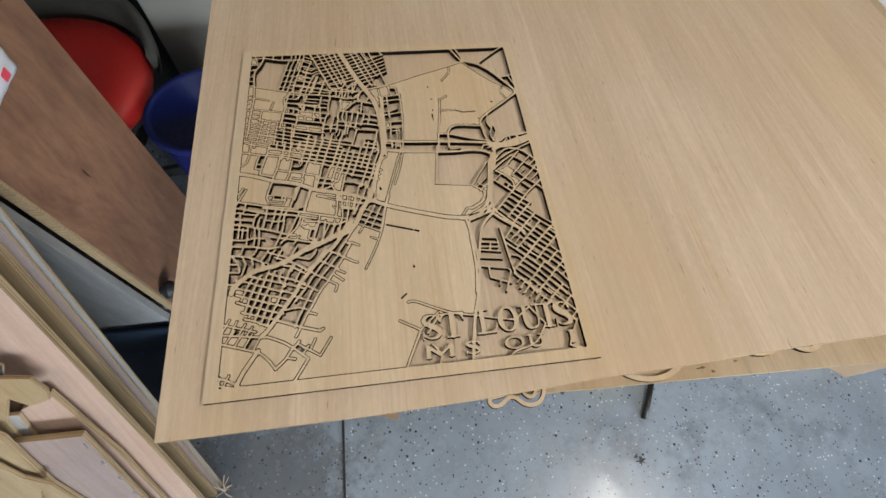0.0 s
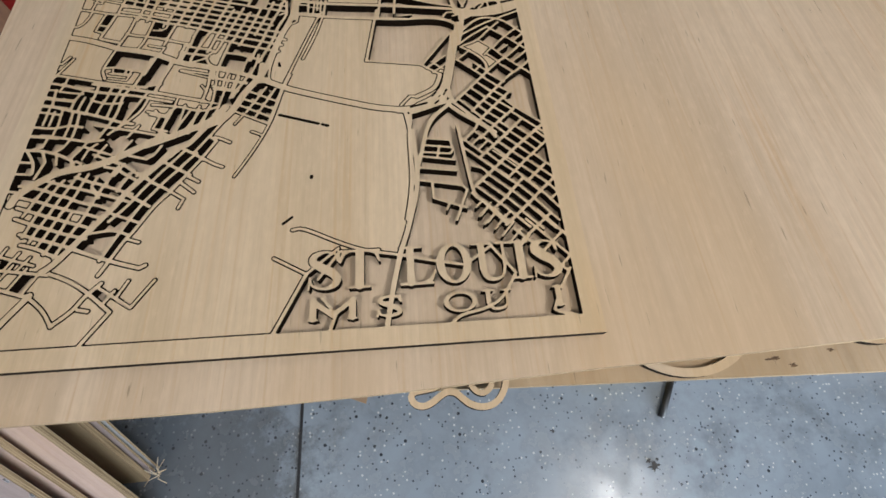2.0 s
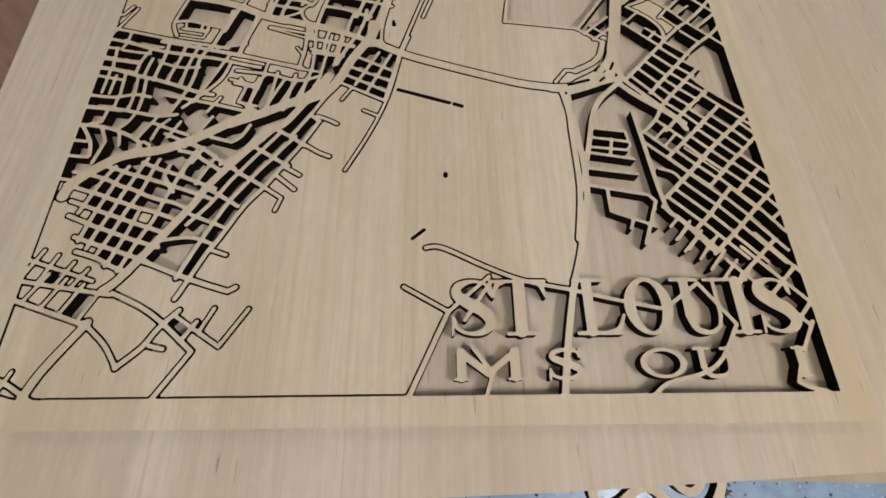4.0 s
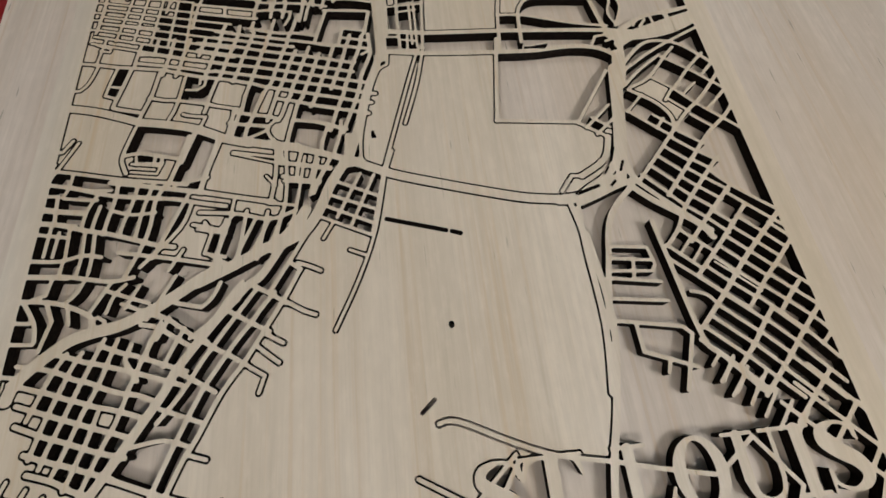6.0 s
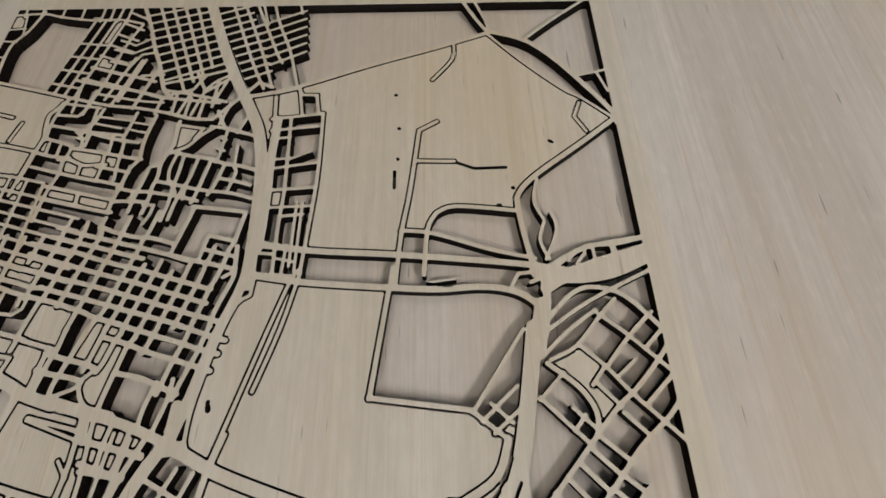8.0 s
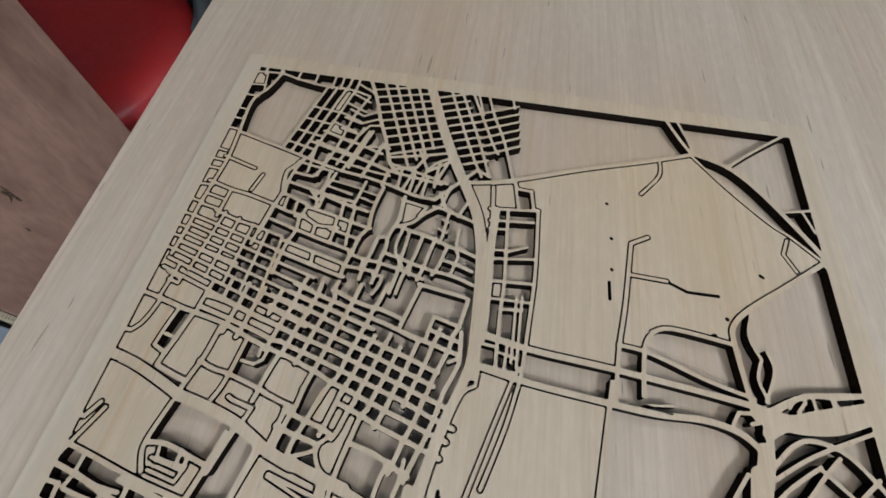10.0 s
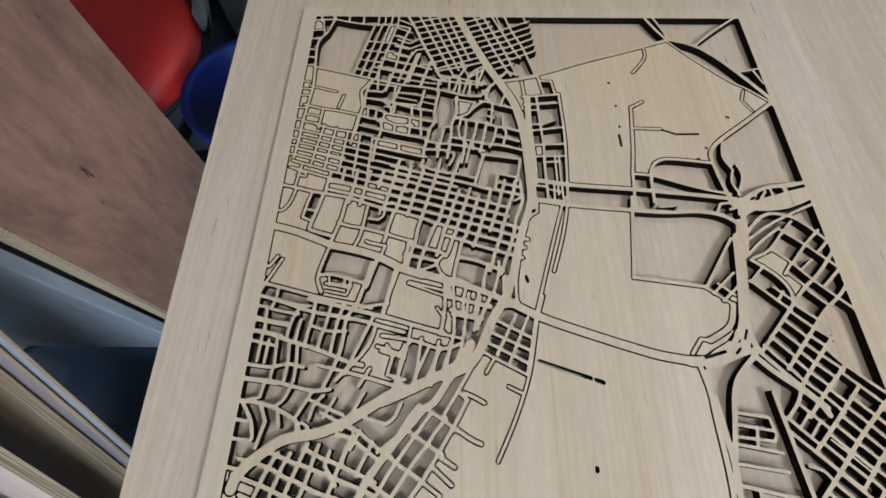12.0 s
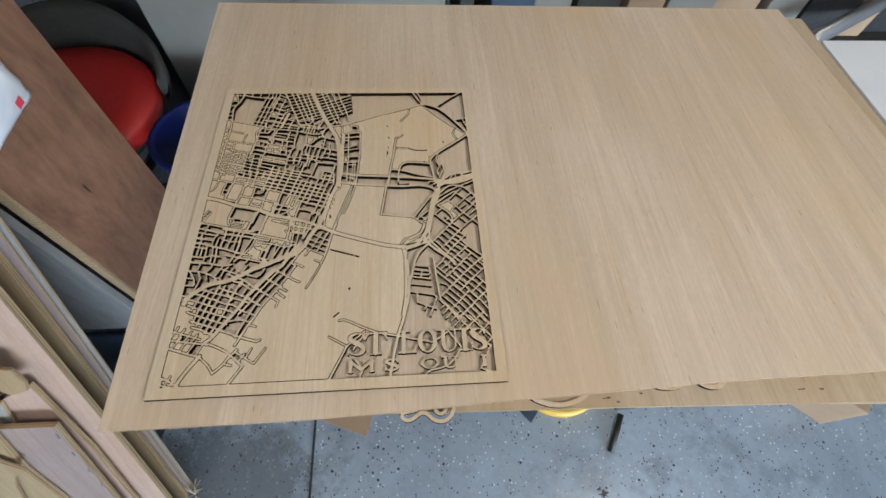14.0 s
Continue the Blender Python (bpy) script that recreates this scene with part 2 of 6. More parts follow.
def mesh_object(name, bm, materials, parent=None, label="", smooth=False):
    me = bpy.data.meshes.new(name)
    bmesh.ops.recalc_face_normals(bm, faces=bm.faces)
    bm.to_mesh(me)
    bm.free()
    for k in materials if isinstance(materials, (list, tuple)) else [materials]:
        me.materials.append(k)
    if smooth:
        for p in me.polygons:
            p.use_smooth = True
    ob = new(name, me)
    if parent is not None:
        ob.parent = parent
    if label:
        ob["label"] = label
    return ob


part = mesh_object


def empty(name, m=None):
    ob = new(name)
    if m is not None:
        ob.matrix_world = m
    return ob


def box(sx, sy, sz, at=(0, 0, 0), bevel=0.0, segments=2):
    """A box of that size centred at `at`."""
    bm = bmesh.new()
    bmesh.ops.create_cube(bm, size=1.0, matrix=Matrix.Translation(at) @ Matrix.Diagonal((sx, sy, sz, 1)))
    if bevel:
        bmesh.ops.bevel(bm, geom=bm.edges[:], offset=bevel, segments=segments, affect="EDGES", profile=0.6)
    return bm


def lathe(profile, steps=48, squash=1.0):
    """A solid of revolution round z from (radius, height) pairs."""
    bm = bmesh.new()
    rings = []
    for r, z in profile:
        rings.append([bm.verts.new((r * math.cos(a) * squash, r * math.sin(a), z)) for a in (2 * math.pi * i / steps for i in range(steps))])
    for lo, hi in zip(rings, rings[1:]):
        for i in range(steps):
            j = (i + 1) % steps
            bm.faces.new((lo[i], lo[j], hi[j], hi[i]))
    if profile[0][0] > 1e-4:
        bm.faces.new(rings[0][::-1])
    if profile[-1][0] > 1e-4:
        bm.faces.new(rings[-1])
    bmesh.ops.remove_doubles(bm, verts=bm.verts, dist=1e-5)
    return bm


def prism(outline, thick, bevel=0.0):
    """A flat board: outline in x, y, from z = 0 down to -thick; faces of the rim get material 1."""
    bm = bmesh.new()
    top = [bm.verts.new((x, y, 0)) for x, y in outline]
    low = [bm.verts.new((x, y, -thick)) for x, y in outline]
    bm.faces.new(top)
    bm.faces.new(low[::-1])
    n = len(outline)
    for i in range(n):
        f = bm.faces.new((top[i], low[i], low[(i + 1) % n], top[(i + 1) % n]))
        f.material_index = 1
    return bm


def tube(points, radius, steps=10):
    """A round rod along a polyline."""
    bm = bmesh.new()
    pts = [Vector(p) for p in points]
    rings = []
    for i, p in enumerate(pts):
        d = (pts[min(i + 1, len(pts) - 1)] - pts[max(i - 1, 0)]).normalized()
        side = d.orthogonal().normalized() if not rings else (last - d * last.dot(d)).normalized()
        last = side
        up = d.cross(side)
        rings.append([bm.verts.new(p + radius * (math.cos(a) * side + math.sin(a) * up)) for a in (2 * math.pi * k / steps for k in range(steps))])
    for lo, hi in zip(rings, rings[1:]):
        for i in range(steps):
            j = (i + 1) % steps
            bm.faces.new((lo[i], lo[j], hi[j], hi[i]))
    bm.faces.new(rings[0][::-1])
    bm.faces.new(rings[-1])
    return bm


def board_on(name, a, b, c, outline, thick, materials, parent=None, label=""):
    """A board in the plane of a (origin), b (along its x) and c (towards its y); outline in metres in that plane."""
    a, b, c = Vector(a), Vector(b), Vector(c)
    x = (b - a).normalized()
    z = x.cross(c - a).normalized()
    y = z.cross(x)
    m = Matrix((x, y, z)).transposed().to_4x4()
    m.translation = a
    ob = mesh_object(name, prism(outline, thick), materials, parent, label)
    ob.matrix_world = m
    return ob


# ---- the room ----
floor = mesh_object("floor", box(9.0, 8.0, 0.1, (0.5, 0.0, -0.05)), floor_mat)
tagged(floor, "grey-blue epoxy garage floor with dark and white flakes", "floor", kind="structure")
for nm, sx, sy, at in (("wall_north", 9.0, 0.12, (0.5, 2.6, 1.3)), ("wall_west", 0.12, 8.0, (-2.6, 0.0, 1.3)), ("wall_east", 0.12, 8.0, (4.6, 0.0, 1.3))):
    w = mesh_object(nm, box(sx, sy, 2.6, at), wall_mat)
    tagged(w, "plain grey painted garage wall", "wall", kind="structure")
for nm, sx, at in (("wall_south_a", 3.0, (-1.2, -4.0, 1.3)), ("wall_south_b", 1.4, (4.0, -4.0, 1.3))):
    w = mesh_object(nm, box(sx, 0.12, 2.6, at), wall_mat)
    tagged(w, "plain grey painted garage wall beside the open door", "wall", kind="structure")
w = mesh_object("wall_south_lintel", box(3.0, 0.12, 0.3, (1.8, -4.0, 2.45)), wall_mat)
tagged(w, "plain grey wall strip above the open door", "wall", kind="structure")
ceiling = mesh_object("ceiling", box(9.0, 8.2, 0.1, (0.5, 0.0, 2.66)), ceiling_mat)
tagged(ceiling, "plain white garage ceiling", "ceiling", kind="structure")
# sawn joint in the slab
joint = mesh_object("floor_joint", box(0.006, 5.0, 0.002, (0.014, 0.0, 0.0012)), dark_stuff)
tagged(joint, "thin dark control joint across the epoxy floor", "floor joint", kind="structure")

# ---- the laser-cut street map ----
TOP = 0.770                  # top of the cut panel
THICK = 0.0064                # its thickness; it lies on the sheet
MAP_W, MAP_H = 390.0, 490.0  # the cut field, mm
RIM = 13.0                   # solid rim round the field, mm
CELL = 0.45
KERF = 0.95
NX, NY = int(MAP_W / CELL) + 3, int(MAP_H / CELL) + 3
gx = (np.arange(NX) - 1) * CELL
gy = (np.arange(NY) - 1) * CELL
# signed distance to the wood of the streets: below zero inside a street
field = np.minimum.reduce([np.repeat(gx[None, :], NY, 0), MAP_W - np.repeat(gx[None, :], NY, 0),
                           np.repeat(gy[:, None], NX, 1), MAP_H - np.repeat(gy[:, None], NX, 1)])
cuts = np.full((NY, NX), 9.0)
kept_seeds, kept_zones = [], []


def window(pts, reach):
    x0, x1 = min(p[0] for p in pts) - reach, max(p[0] for p in pts) + reach
    y0, y1 = min(p[1] for p in pts) - reach, max(p[1] for p in pts) + reach
    i0, i1 = max(0, int(x0 / CELL)), min(NX, int(x1 / CELL) + 3)
    j0, j1 = max(0, int(y0 / CELL)), min(NY, int(y1 / CELL) + 3)
    return (slice(j0, max(j0, j1)), slice(i0, max(i0, i1)))


def capsule(sl, a, b, ra, rb):
    px, py = gx[sl[1]][None, :] - a[0], gy[sl[0]][:, None] - a[1]
    dx, dy = b[0] - a[0], b[1] - a[1]
    k = np.clip((px * dx + py * dy) / max(dx * dx + dy * dy, 1e-6), 0, 1)
    return np.hypot(px - k * dx, py - k * dy) - (ra + (rb - ra) * k)


def weld(sl, d, soft=0.9):
    """Joins a shape to the streets with a small fillet, as the cutter leaves it."""
    a = field[sl]
    h = np.clip(0.5 + 0.5 * (a - d) / soft, 0, 1)
    field[sl] = a + (d - a) * h - soft * h * (1 - h)


def rounded(pts):
    """A polyline of more than two points bent into a smooth curve."""
    if len(pts) < 3:
        return pts
    p = [pts[0], *pts, pts[-1]]
    out = []
    for i in range(1, len(p) - 2):
        for k in (0, 0.25, 0.5, 0.75):
            q = []
            for c in (0, 1):
                a, b, d, e = (p[i + j][c] for j in (-1, 0, 1, 2))
                q.append(0.5 * (2 * b + (d - a) * k + (2 * a - 5 * b + 4 * d - e) * k * k + (3 * b - a - 3 * d + e) * k ** 3))
            out.append(tuple(q))
    return out + [pts[-1]]


def distance(pts, widths, reach=4.5):
    sl = window(pts, max(widths) / 2 + reach)
    d = None
    for a, b, wa, wb in zip(pts, pts[1:], widths, widths[1:]):
        e = capsule(sl, a, b, wa / 2, wb / 2)
        d = e if d is None else np.minimum(d, e)
    return sl, d


def road(width, *pts):
    width *= STREET
    pts = list(pts)
    # sharp corners stay sharp, gentle bends become curves
    run, runs = [pts[0]], []
    for i in range(1, len(pts)):
        run.append(pts[i])
        if i + 1 < len(pts):
            ax, ay = pts[i][0] - pts[i - 1][0], pts[i][1] - pts[i - 1][1]
            bx, by = pts[i + 1][0] - pts[i][0], pts[i + 1][1] - pts[i][1]
            if ax * bx + ay * by < 0.80 * math.hypot(ax, ay) * math.hypot(bx, by):
                runs.append(run)
                run = [pts[i]]
    runs.append(run)
    line = []
    for r in runs:
        line += rounded(r)
    weld(*distance(line, [width] * len(line)))


def family(width, n, a, b, c, d):
    """n streets, evenly from the line a-b to the line c-d."""
    for i in range(n):
        k = i / (n - 1)
        road(width, *[tuple(p + (q - p) * k for p, q in zip(u, v)) for u, v in ((a, c), (b, d))])


def slot(width, *pts):
    sl, d = distance(list(pts), [width] * len(pts))
    cuts[sl] = np.minimum(cuts[sl], d)


def keep(*pts):
    kept_seeds.extend(pts)


def keep_within(*pts):
    kept_zones.append(pts)


STREET = 0.98
road(2.2, (18.4, 487.9), (13.2, 469.8), (7, 458.6), (6, 446.5), (7.6, 426.7), (8.9, 405.1), (8.1, 390.7), (6.8, 376.7), (5.8, 362.6), (5.7, 352.9), (5.1, 339.9), (4, 329.3))
road(2.2, (7.9, 425.8), (42.3, 416.6), (58.3, 412.1), (83.3, 405.6), (102.9, 402.9), (122.7, 398.5))
road(2, (-2.9, 484.5), (17.7, 485.9), (31.9, 482.4), (52.5, 479), (71.8, 479), (87.7, 474.9))
road(1.8, (5, 493), (6, 483.1))
road(1.8, (16.6, 493.2), (17.1, 483.9))
road(1.8, (31.4, 493.5), (31.1, 482.3))
road(1.8, (44.6, 492.2), (44.8, 480))
road(1.8, (58.6, 492.4), (58.4, 477.7))
road(1.8, (64.7, 492.4), (64.7, 478.3))
road(1.8, (71.3, 492.3), (70, 477.5))
road(1.8, (77, 492.2), (76.3, 477.5))
road(1.6, (-4, 470.8), (10.2, 472.2))
road(1.6, (-4.5, 461.1), (8.6, 460.1))
road(1.6, (-1.8, 447.4), (5.4, 446.3))
road(1.6, (-1.8, 437.9), (6.3, 437.2))
road(1.6, (-1.8, 428.7), (7.7, 427.3))
road(1.4, (-2.5, 483.3), (-3.1, 470.9))
road(1.4, (7.6, 483.4), (10.7, 466.3))
family(2, 4, (55.7, 479.6), (41.6, 417.6), (75.6, 477.3), (61.4, 412.2))
family(1.8, 4, (49.4, 457.9), (69.6, 455.5), (43.4, 423.9), (62.4, 419.3))
family(1.8, 7, (78.7, 485.1), (91, 478.4), (62.2, 427.3), (84, 420.2))
road(1.8, (77.5, 459.8), (88.3, 455), (97.9, 461.3))
road(1.8, (75.6, 451.6), (88, 447.9), (100.3, 454.5))
road(1.8, (75.5, 441.3), (89.4, 437.5), (94.4, 446.9), (102.8, 448.5))
road(2.6, (84.8, 492.3), (93.5, 473), (100.3, 454.5), (108.8, 434.8), (114.6, 418.3), (121.5, 410))
road(2, (88, 473.7), (81.5, 453.8), (77.5, 426.5), (72.9, 408.4))
road(2, (95.6, 441.8), (89.4, 418.7), (85.4, 405))
road(2, (107.8, 432.1), (102.3, 413.6), (99.3, 402.7))
road(2, (98.6, 428.8), (112.3, 429.3))
road(7, (131, 491.9), (145.3, 454.6), (159, 423.8), (169.1, 404.6), (177.6, 386.3), (182.3, 366.6), (184.5, 347.8), (185.6, 326.6), (186.1, 307.1), (186.5, 288.8))
family(2, 4, (95.7, 491.9), (127.2, 417.2), (120.5, 492.9), (141.8, 434.7))
family(1.9, 9, (91.3, 482.6), (131.9, 493.3), (113.3, 424.5), (149.9, 438.2))
road(2, (114.9, 416.9), (127, 414.3), (142.8, 410.5), (155.5, 406.6))
road(2, (133.6, 430.2), (140.8, 415.8))
road(2, (140.8, 415.8), (146.5, 423.1), (154.5, 427.9))
road(2, (135.9, 397.2), (140.8, 415.8))
road(2, (127.4, 397.1), (132.7, 414.3))
road(2, (148.2, 407.7), (153.1, 422.7))
road(2.4, (122.7, 398.5), (136.4, 394.3), (149.5, 393.4), (157.2, 402.5), (165.2, 411.6))
road(1.9, (145.2, 493.9), (165, 442.4), (176.7, 416.5))
road(1.9, (153.1, 494.2), (172, 446.2), (181.7, 417.4))
road(1.9, (161.8, 493.5), (180.5, 447.9), (185.8, 437.6))
road(1.9, (173.7, 493.3), (180, 472), (189, 449.3), (196.9, 420.1))
road(1.6, (166.1, 493.1), (172.3, 471.6))
road(1.6, (191.3, 493), (194, 481.9))
family(1.9, 10, (138, 483), (158, 490.3), (164.2, 424.8), (179.6, 430.9))
family(1.9, 6, (164.7, 470.2), (196.3, 484.6), (178.2, 436.2), (199.8, 447.1))
road(3, (165.2, 411.6), (172.8, 411.1), (198.3, 416.6))
road(2.4, (165.2, 411.6), (173.3, 421.6), (182.5, 417.5))
road(3, (184.9, 413.3), (208.2, 421.3), (244.8, 435.4), (282.9, 448.2), (320.3, 462))
road(3.5, (320.3, 462), (340.8, 454.7), (357.8, 439.3), (374.5, 416.8), (389.4, 393.9), (390.6, 386.3))
road(2.5, (301, 495.6), (310.5, 475.2), (318.2, 461.7))
road(2, (309.2, 495.6), (317.1, 473.4), (319.1, 461.8))
road(2, (340.7, 453.7), (362.3, 472.6), (389.3, 493.7))
road(1.8, (373.7, 423.2), (392.6, 427.8))
road(1.8, (384.8, 424.6), (389.2, 410.2))
road(1.8, (318.1, 459.7), (338.7, 435.4), (361.3, 412.5), (372.4, 404.7), (389.2, 389.2))
road(1.8, (370.1, 401.5), (365.9, 391), (371.6, 380))
road(3, (391.5, 390.3), (364.9, 369.9), (339.3, 350.8), (328.5, 339.3), (326.8, 329.4), (330.4, 302.5), (332.5, 295.9))
road(1.8, (338.9, 347.3), (335.7, 333.6), (340.3, 321.5), (336.7, 310.5), (340.2, 299.4))
road(1.8, (344, 326.6), (346.1, 316.1), (338.8, 299.2))
road(2.4, (275.7, 292.1), (277.6, 317.2), (282.3, 327.2), (293.4, 331.2), (326.6, 327.7))
road(2.2, (263.8, 317.1), (280.6, 315.1), (310.1, 305.3), (333, 299.9))
road(3.4, (185.4, 312.4), (213.9, 306.8), (262.5, 303.2), (309.6, 298.7), (332.5, 295.9))
road(3.4, (186.8, 293.7), (215.6, 289.1), (258.2, 285.5), (282.7, 284.1), (305.8, 285), (322.5, 281.8), (333.1, 274.3))
road(1.2, (277, 287.7), (291.6, 289.4))
road(2.2, (283.6, 388.7), (273.1, 382.5), (268.2, 342.1), (263.8, 315.5), (261.1, 286.3))
road(1.8, (295.6, 450.3), (294, 438), (281.3, 421.2))
road(2, (271.4, 361), (293, 360.3))
road(4, (332.5, 295.9), (337, 284.8), (335.1, 267.3), (331.3, 254.5))
road(6, (336.9, 283.5), (355.2, 293.2), (397.9, 306.1))
road(2.5, (339.6, 294.9), (360, 305.4), (396.4, 311.6))
road(1.6, (350.1, 297.9), (354, 303.8))
road(1.6, (373.7, 301.3), (372.7, 307.4))
road(2, (320, 285.4), (323.5, 291.5), (330.7, 292.3), (333.1, 288.2), (329.3, 286.9))
road(1.8, (212.3, 293.1), (206.2, 266.2), (196.9, 236.9))
road(2.2, (185.5, 409.7), (187.9, 379.6), (190.4, 348.8), (190.8, 320.8), (190.1, 307.7))
road(2, (196.6, 393), (197.9, 361.3), (198.6, 342.9), (197.9, 322), (198.2, 293.7))
road(2, (199, 416.7), (200.9, 411.1))
road(2, (200.9, 411.1), (210.3, 410.5))
road(2, (210.3, 410.5), (212.5, 397))
road(1.8, (199.6, 414.5), (202.9, 395.4))
road(2, (212.5, 396.7), (215.4, 396.3))
road(2, (215.4, 396.3), (216, 364.5), (215.8, 345.8), (214.5, 324.7), (212.3, 293.1))
road(2, (185.1, 392.8), (214.3, 396))
road(2, (186, 384.3), (213, 386.9))
road(1.6, (186.7, 378.2), (197.8, 379.3))
road(1.6, (187.2, 363.4), (199, 364.7))
road(1.8, (187.8, 357.4), (215.5, 361.4))
road(2, (188.4, 343.3), (215.5, 345))
road(1.6, (197.4, 363.2), (210.6, 369))
road(1.6, (188.9, 332.4), (214.5, 333.2))
road(1.8, (197.8, 327), (210.1, 328))
road(2, (186.7, 309.7), (213.1, 307.1))
road(1.8, (187.5, 306), (196.8, 305))
road(1.8, (188.6, 294.5), (209.3, 292.6))
road(1.6, (206.4, 335.3), (206.2, 298))
road(1.6, (203.7, 309.9), (202.8, 293))
road(1.6, (209.5, 335.8), (209.2, 295.6))
road(1.4, (199.8, 302.4), (209, 300.3))
road(1.8, (63.5, 420.4), (63.7, 400.5))
road(1.8, (73.4, 417.3), (70.8, 398.6))
road(1.8, (55.7, 407.7), (80.1, 403.5))
road(1.8, (78.5, 423.2), (95.6, 417.3), (116.5, 409.9))
road(1.8, (74.9, 414.6), (101.5, 408.7), (117.2, 406.8))
road(2, (128.9, 389.8), (145.5, 386.6))
road(2, (145.5, 386.6), (141.8, 379.6))
road(2, (149.6, 388.2), (161.5, 385.9), (175.8, 380.9))
road(2, (158.6, 405.8), (154.4, 389.9))
road(2, (171, 395.9), (166.1, 383.3))
family(1.8, 5, (23.8, 361.5), (18, 321.3), (63.7, 350), (62.7, 309.4))
family(1.8, 7, (6, 356.3), (89.1, 335.2), (3.1, 320.6), (95.1, 291.8))
road(1.8, (5.3, 338), (43.6, 329.4))
road(2, (4.5, 383.1), (20.5, 378.7), (32.5, 376.8), (51.4, 372.2))
road(1.8, (17.4, 362), (32.5, 357.5), (48, 354.6), (63.4, 350.8))
road(1.6, (-4.5, 409.7), (5.8, 408.1))
road(1.6, (-3.5, 401), (7.4, 400.1))
road(1.6, (-3.9, 393.7), (7.9, 393))
road(1.6, (-4.3, 379.7), (8, 380))
road(1.6, (-6, 369.1), (7.2, 366.3))
road(1.6, (-6.2, 358.4), (7.5, 356.1))
road(1.6, (-6.2, 349.6), (6.3, 347.3))
road(1.6, (-7.4, 342.5), (4.6, 341))
road(1.6, (-7.9, 334.5), (4.5, 332.1))
road(1.6, (8, 373), (19.3, 370.6))
road(1.6, (7.7, 365.1), (19.6, 362.8))
road(2, (50.7, 372.1), (48.3, 354.6), (46.8, 343.2))
road(2, (20.7, 378.3), (19.5, 358.6))
road(1.8, (6.7, 403.8), (29.3, 397.3))
road(1.8, (36.1, 393.3), (33, 380.5))
road(1.6, (7.5, 318.4), (15.9, 314.8), (15.8, 312), (9.6, 313.7))
road(1.8, (11.8, 323.9), (9.4, 303.9))
road(1.8, (-3.3, 319.5), (-6, 304.7))
road(2, (85.3, 212.5), (67.6, 209.4))
road(2.4, (-9, 218.8), (10.4, 214.2), (34.8, 206.5), (65.9, 201.2), (85.3, 196.1), (96.7, 193.4))
road(2, (-9.6, 239.7), (2, 238.1), (6.5, 245.5))
road(2, (-12.5, 231.2), (-0.4, 229.6))
road(2, (9.8, 243.4), (-2, 218.1))
family(2, 3, (-8.2, 202.1), (21.3, 196.7), (-9, 188.8), (16.2, 183.5))
road(2.2, (78.4, 197.8), (73.6, 182.6), (55.9, 162.7))
road(2.2, (-9.7, 164.7), (20.5, 160.6))
road(2, (74.6, 156.1), (63.1, 134.8))
road(2, (49.8, 144.2), (70, 134.9))
road(1.8, (36.7, 133.5), (36.1, 136.7), (39.2, 138.6), (43.1, 136.1), (42.9, 132.4))
road(2, (-5.8, 115.6), (9.8, 112.8))
road(2, (76.7, 170), (70.6, 159.4))
road(2, (86.3, 184.8), (90.5, 177.6), (87.8, 166.8), (98.7, 163.7))
road(1.8, (97.3, 185.2), (92.4, 153.2))
road(2, (108.1, 189.3), (104.5, 157))
road(2, (119.3, 187.7), (115, 160.8))
road(2, (126.8, 186.2), (123.6, 168))
road(1.8, (82.9, 181.1), (97.8, 177.1))
road(1.8, (91.4, 165.2), (99, 160.3))
road(6, (122.9, 166), (138.2, 173.4), (146.6, 185.4), (152.6, 199.9), (160.4, 213.2), (169.1, 213.9))
road(2, (84.9, 123.3), (106.6, 140))
road(2, (75.1, 92.3), (94.8, 84.3))
road(2, (64.2, 77.7), (78.2, 79), (90.3, 74.9))
road(2.4, (57.2, 65.9), (82.4, 56.1), (101.6, 50), (105.2, 51.9))
road(1.8, (88.6, 72.3), (97.5, 69.2))
road(4, (38, 34.8), (24.1, 13.2), (18.8, 0.5))
road(2.4, (80.1, 40.5), (72.1, 31.7), (66.5, 22.9), (56.7, 13.8))
road(2.2, (45.7, 49.4), (66.6, 39.3), (89.9, 20.8), (75, -2.5))
road(1.8, (78, 38.3), (102.1, 23), (113.4, 40.9))
road(1.8, (91.6, 30), (96.9, 41.4))
road(2, (76.4, 22.1), (69.9, 23.5))
road(2, (35.8, 35), (48.5, 24.5), (56.7, 13.8))
road(2, (83.9, 25.9), (89.7, 34.9))
road(2.2, (-7.8, 48.6), (35.9, 34.1))
road(2, (-7.6, 57), (44.8, 48.5))
family(1.8, 4, (12, 59.7), (3.4, 45), (40, 51.2), (32.6, 35.3))
road(2, (-5.5, 12.4), (10.6, 6.5), (27.2, -3.6))
road(1.6, (10.3, 12.3), (4.3, -2.4))
road(1.6, (-6.4, 5.1), (25, -3.4))
road(1.6, (1.7, 10.9), (0.4, -2.8))
road(5.2, (166.1, 214.2), (186.7, 203.8), (215.2, 193.8), (243.2, 184.9), (259.8, 180.3), (279.4, 177.3))
road(6, (279.4, 177.3), (296.7, 179.2), (313.1, 188.2), (317.8, 203.9), (323.4, 231.1), (329.6, 260.7), (334.2, 275.6))
road(3.5, (291.5, 190.7), (306.6, 200.2), (312.4, 214.6))
road(2, (312.4, 214.6), (297.6, 226.1))
road(2, (278.6, 182.2), (285.8, 191.3), (291.5, 190.7))
road(2.4, (259.8, 296.6), (250.6, 233))
road(2.4, (250.6, 233), (297.7, 226.8))
road(2, (297.6, 226.1), (323.5, 263.2))
road(1.8, (301.5, 222.1), (318.4, 237.1))
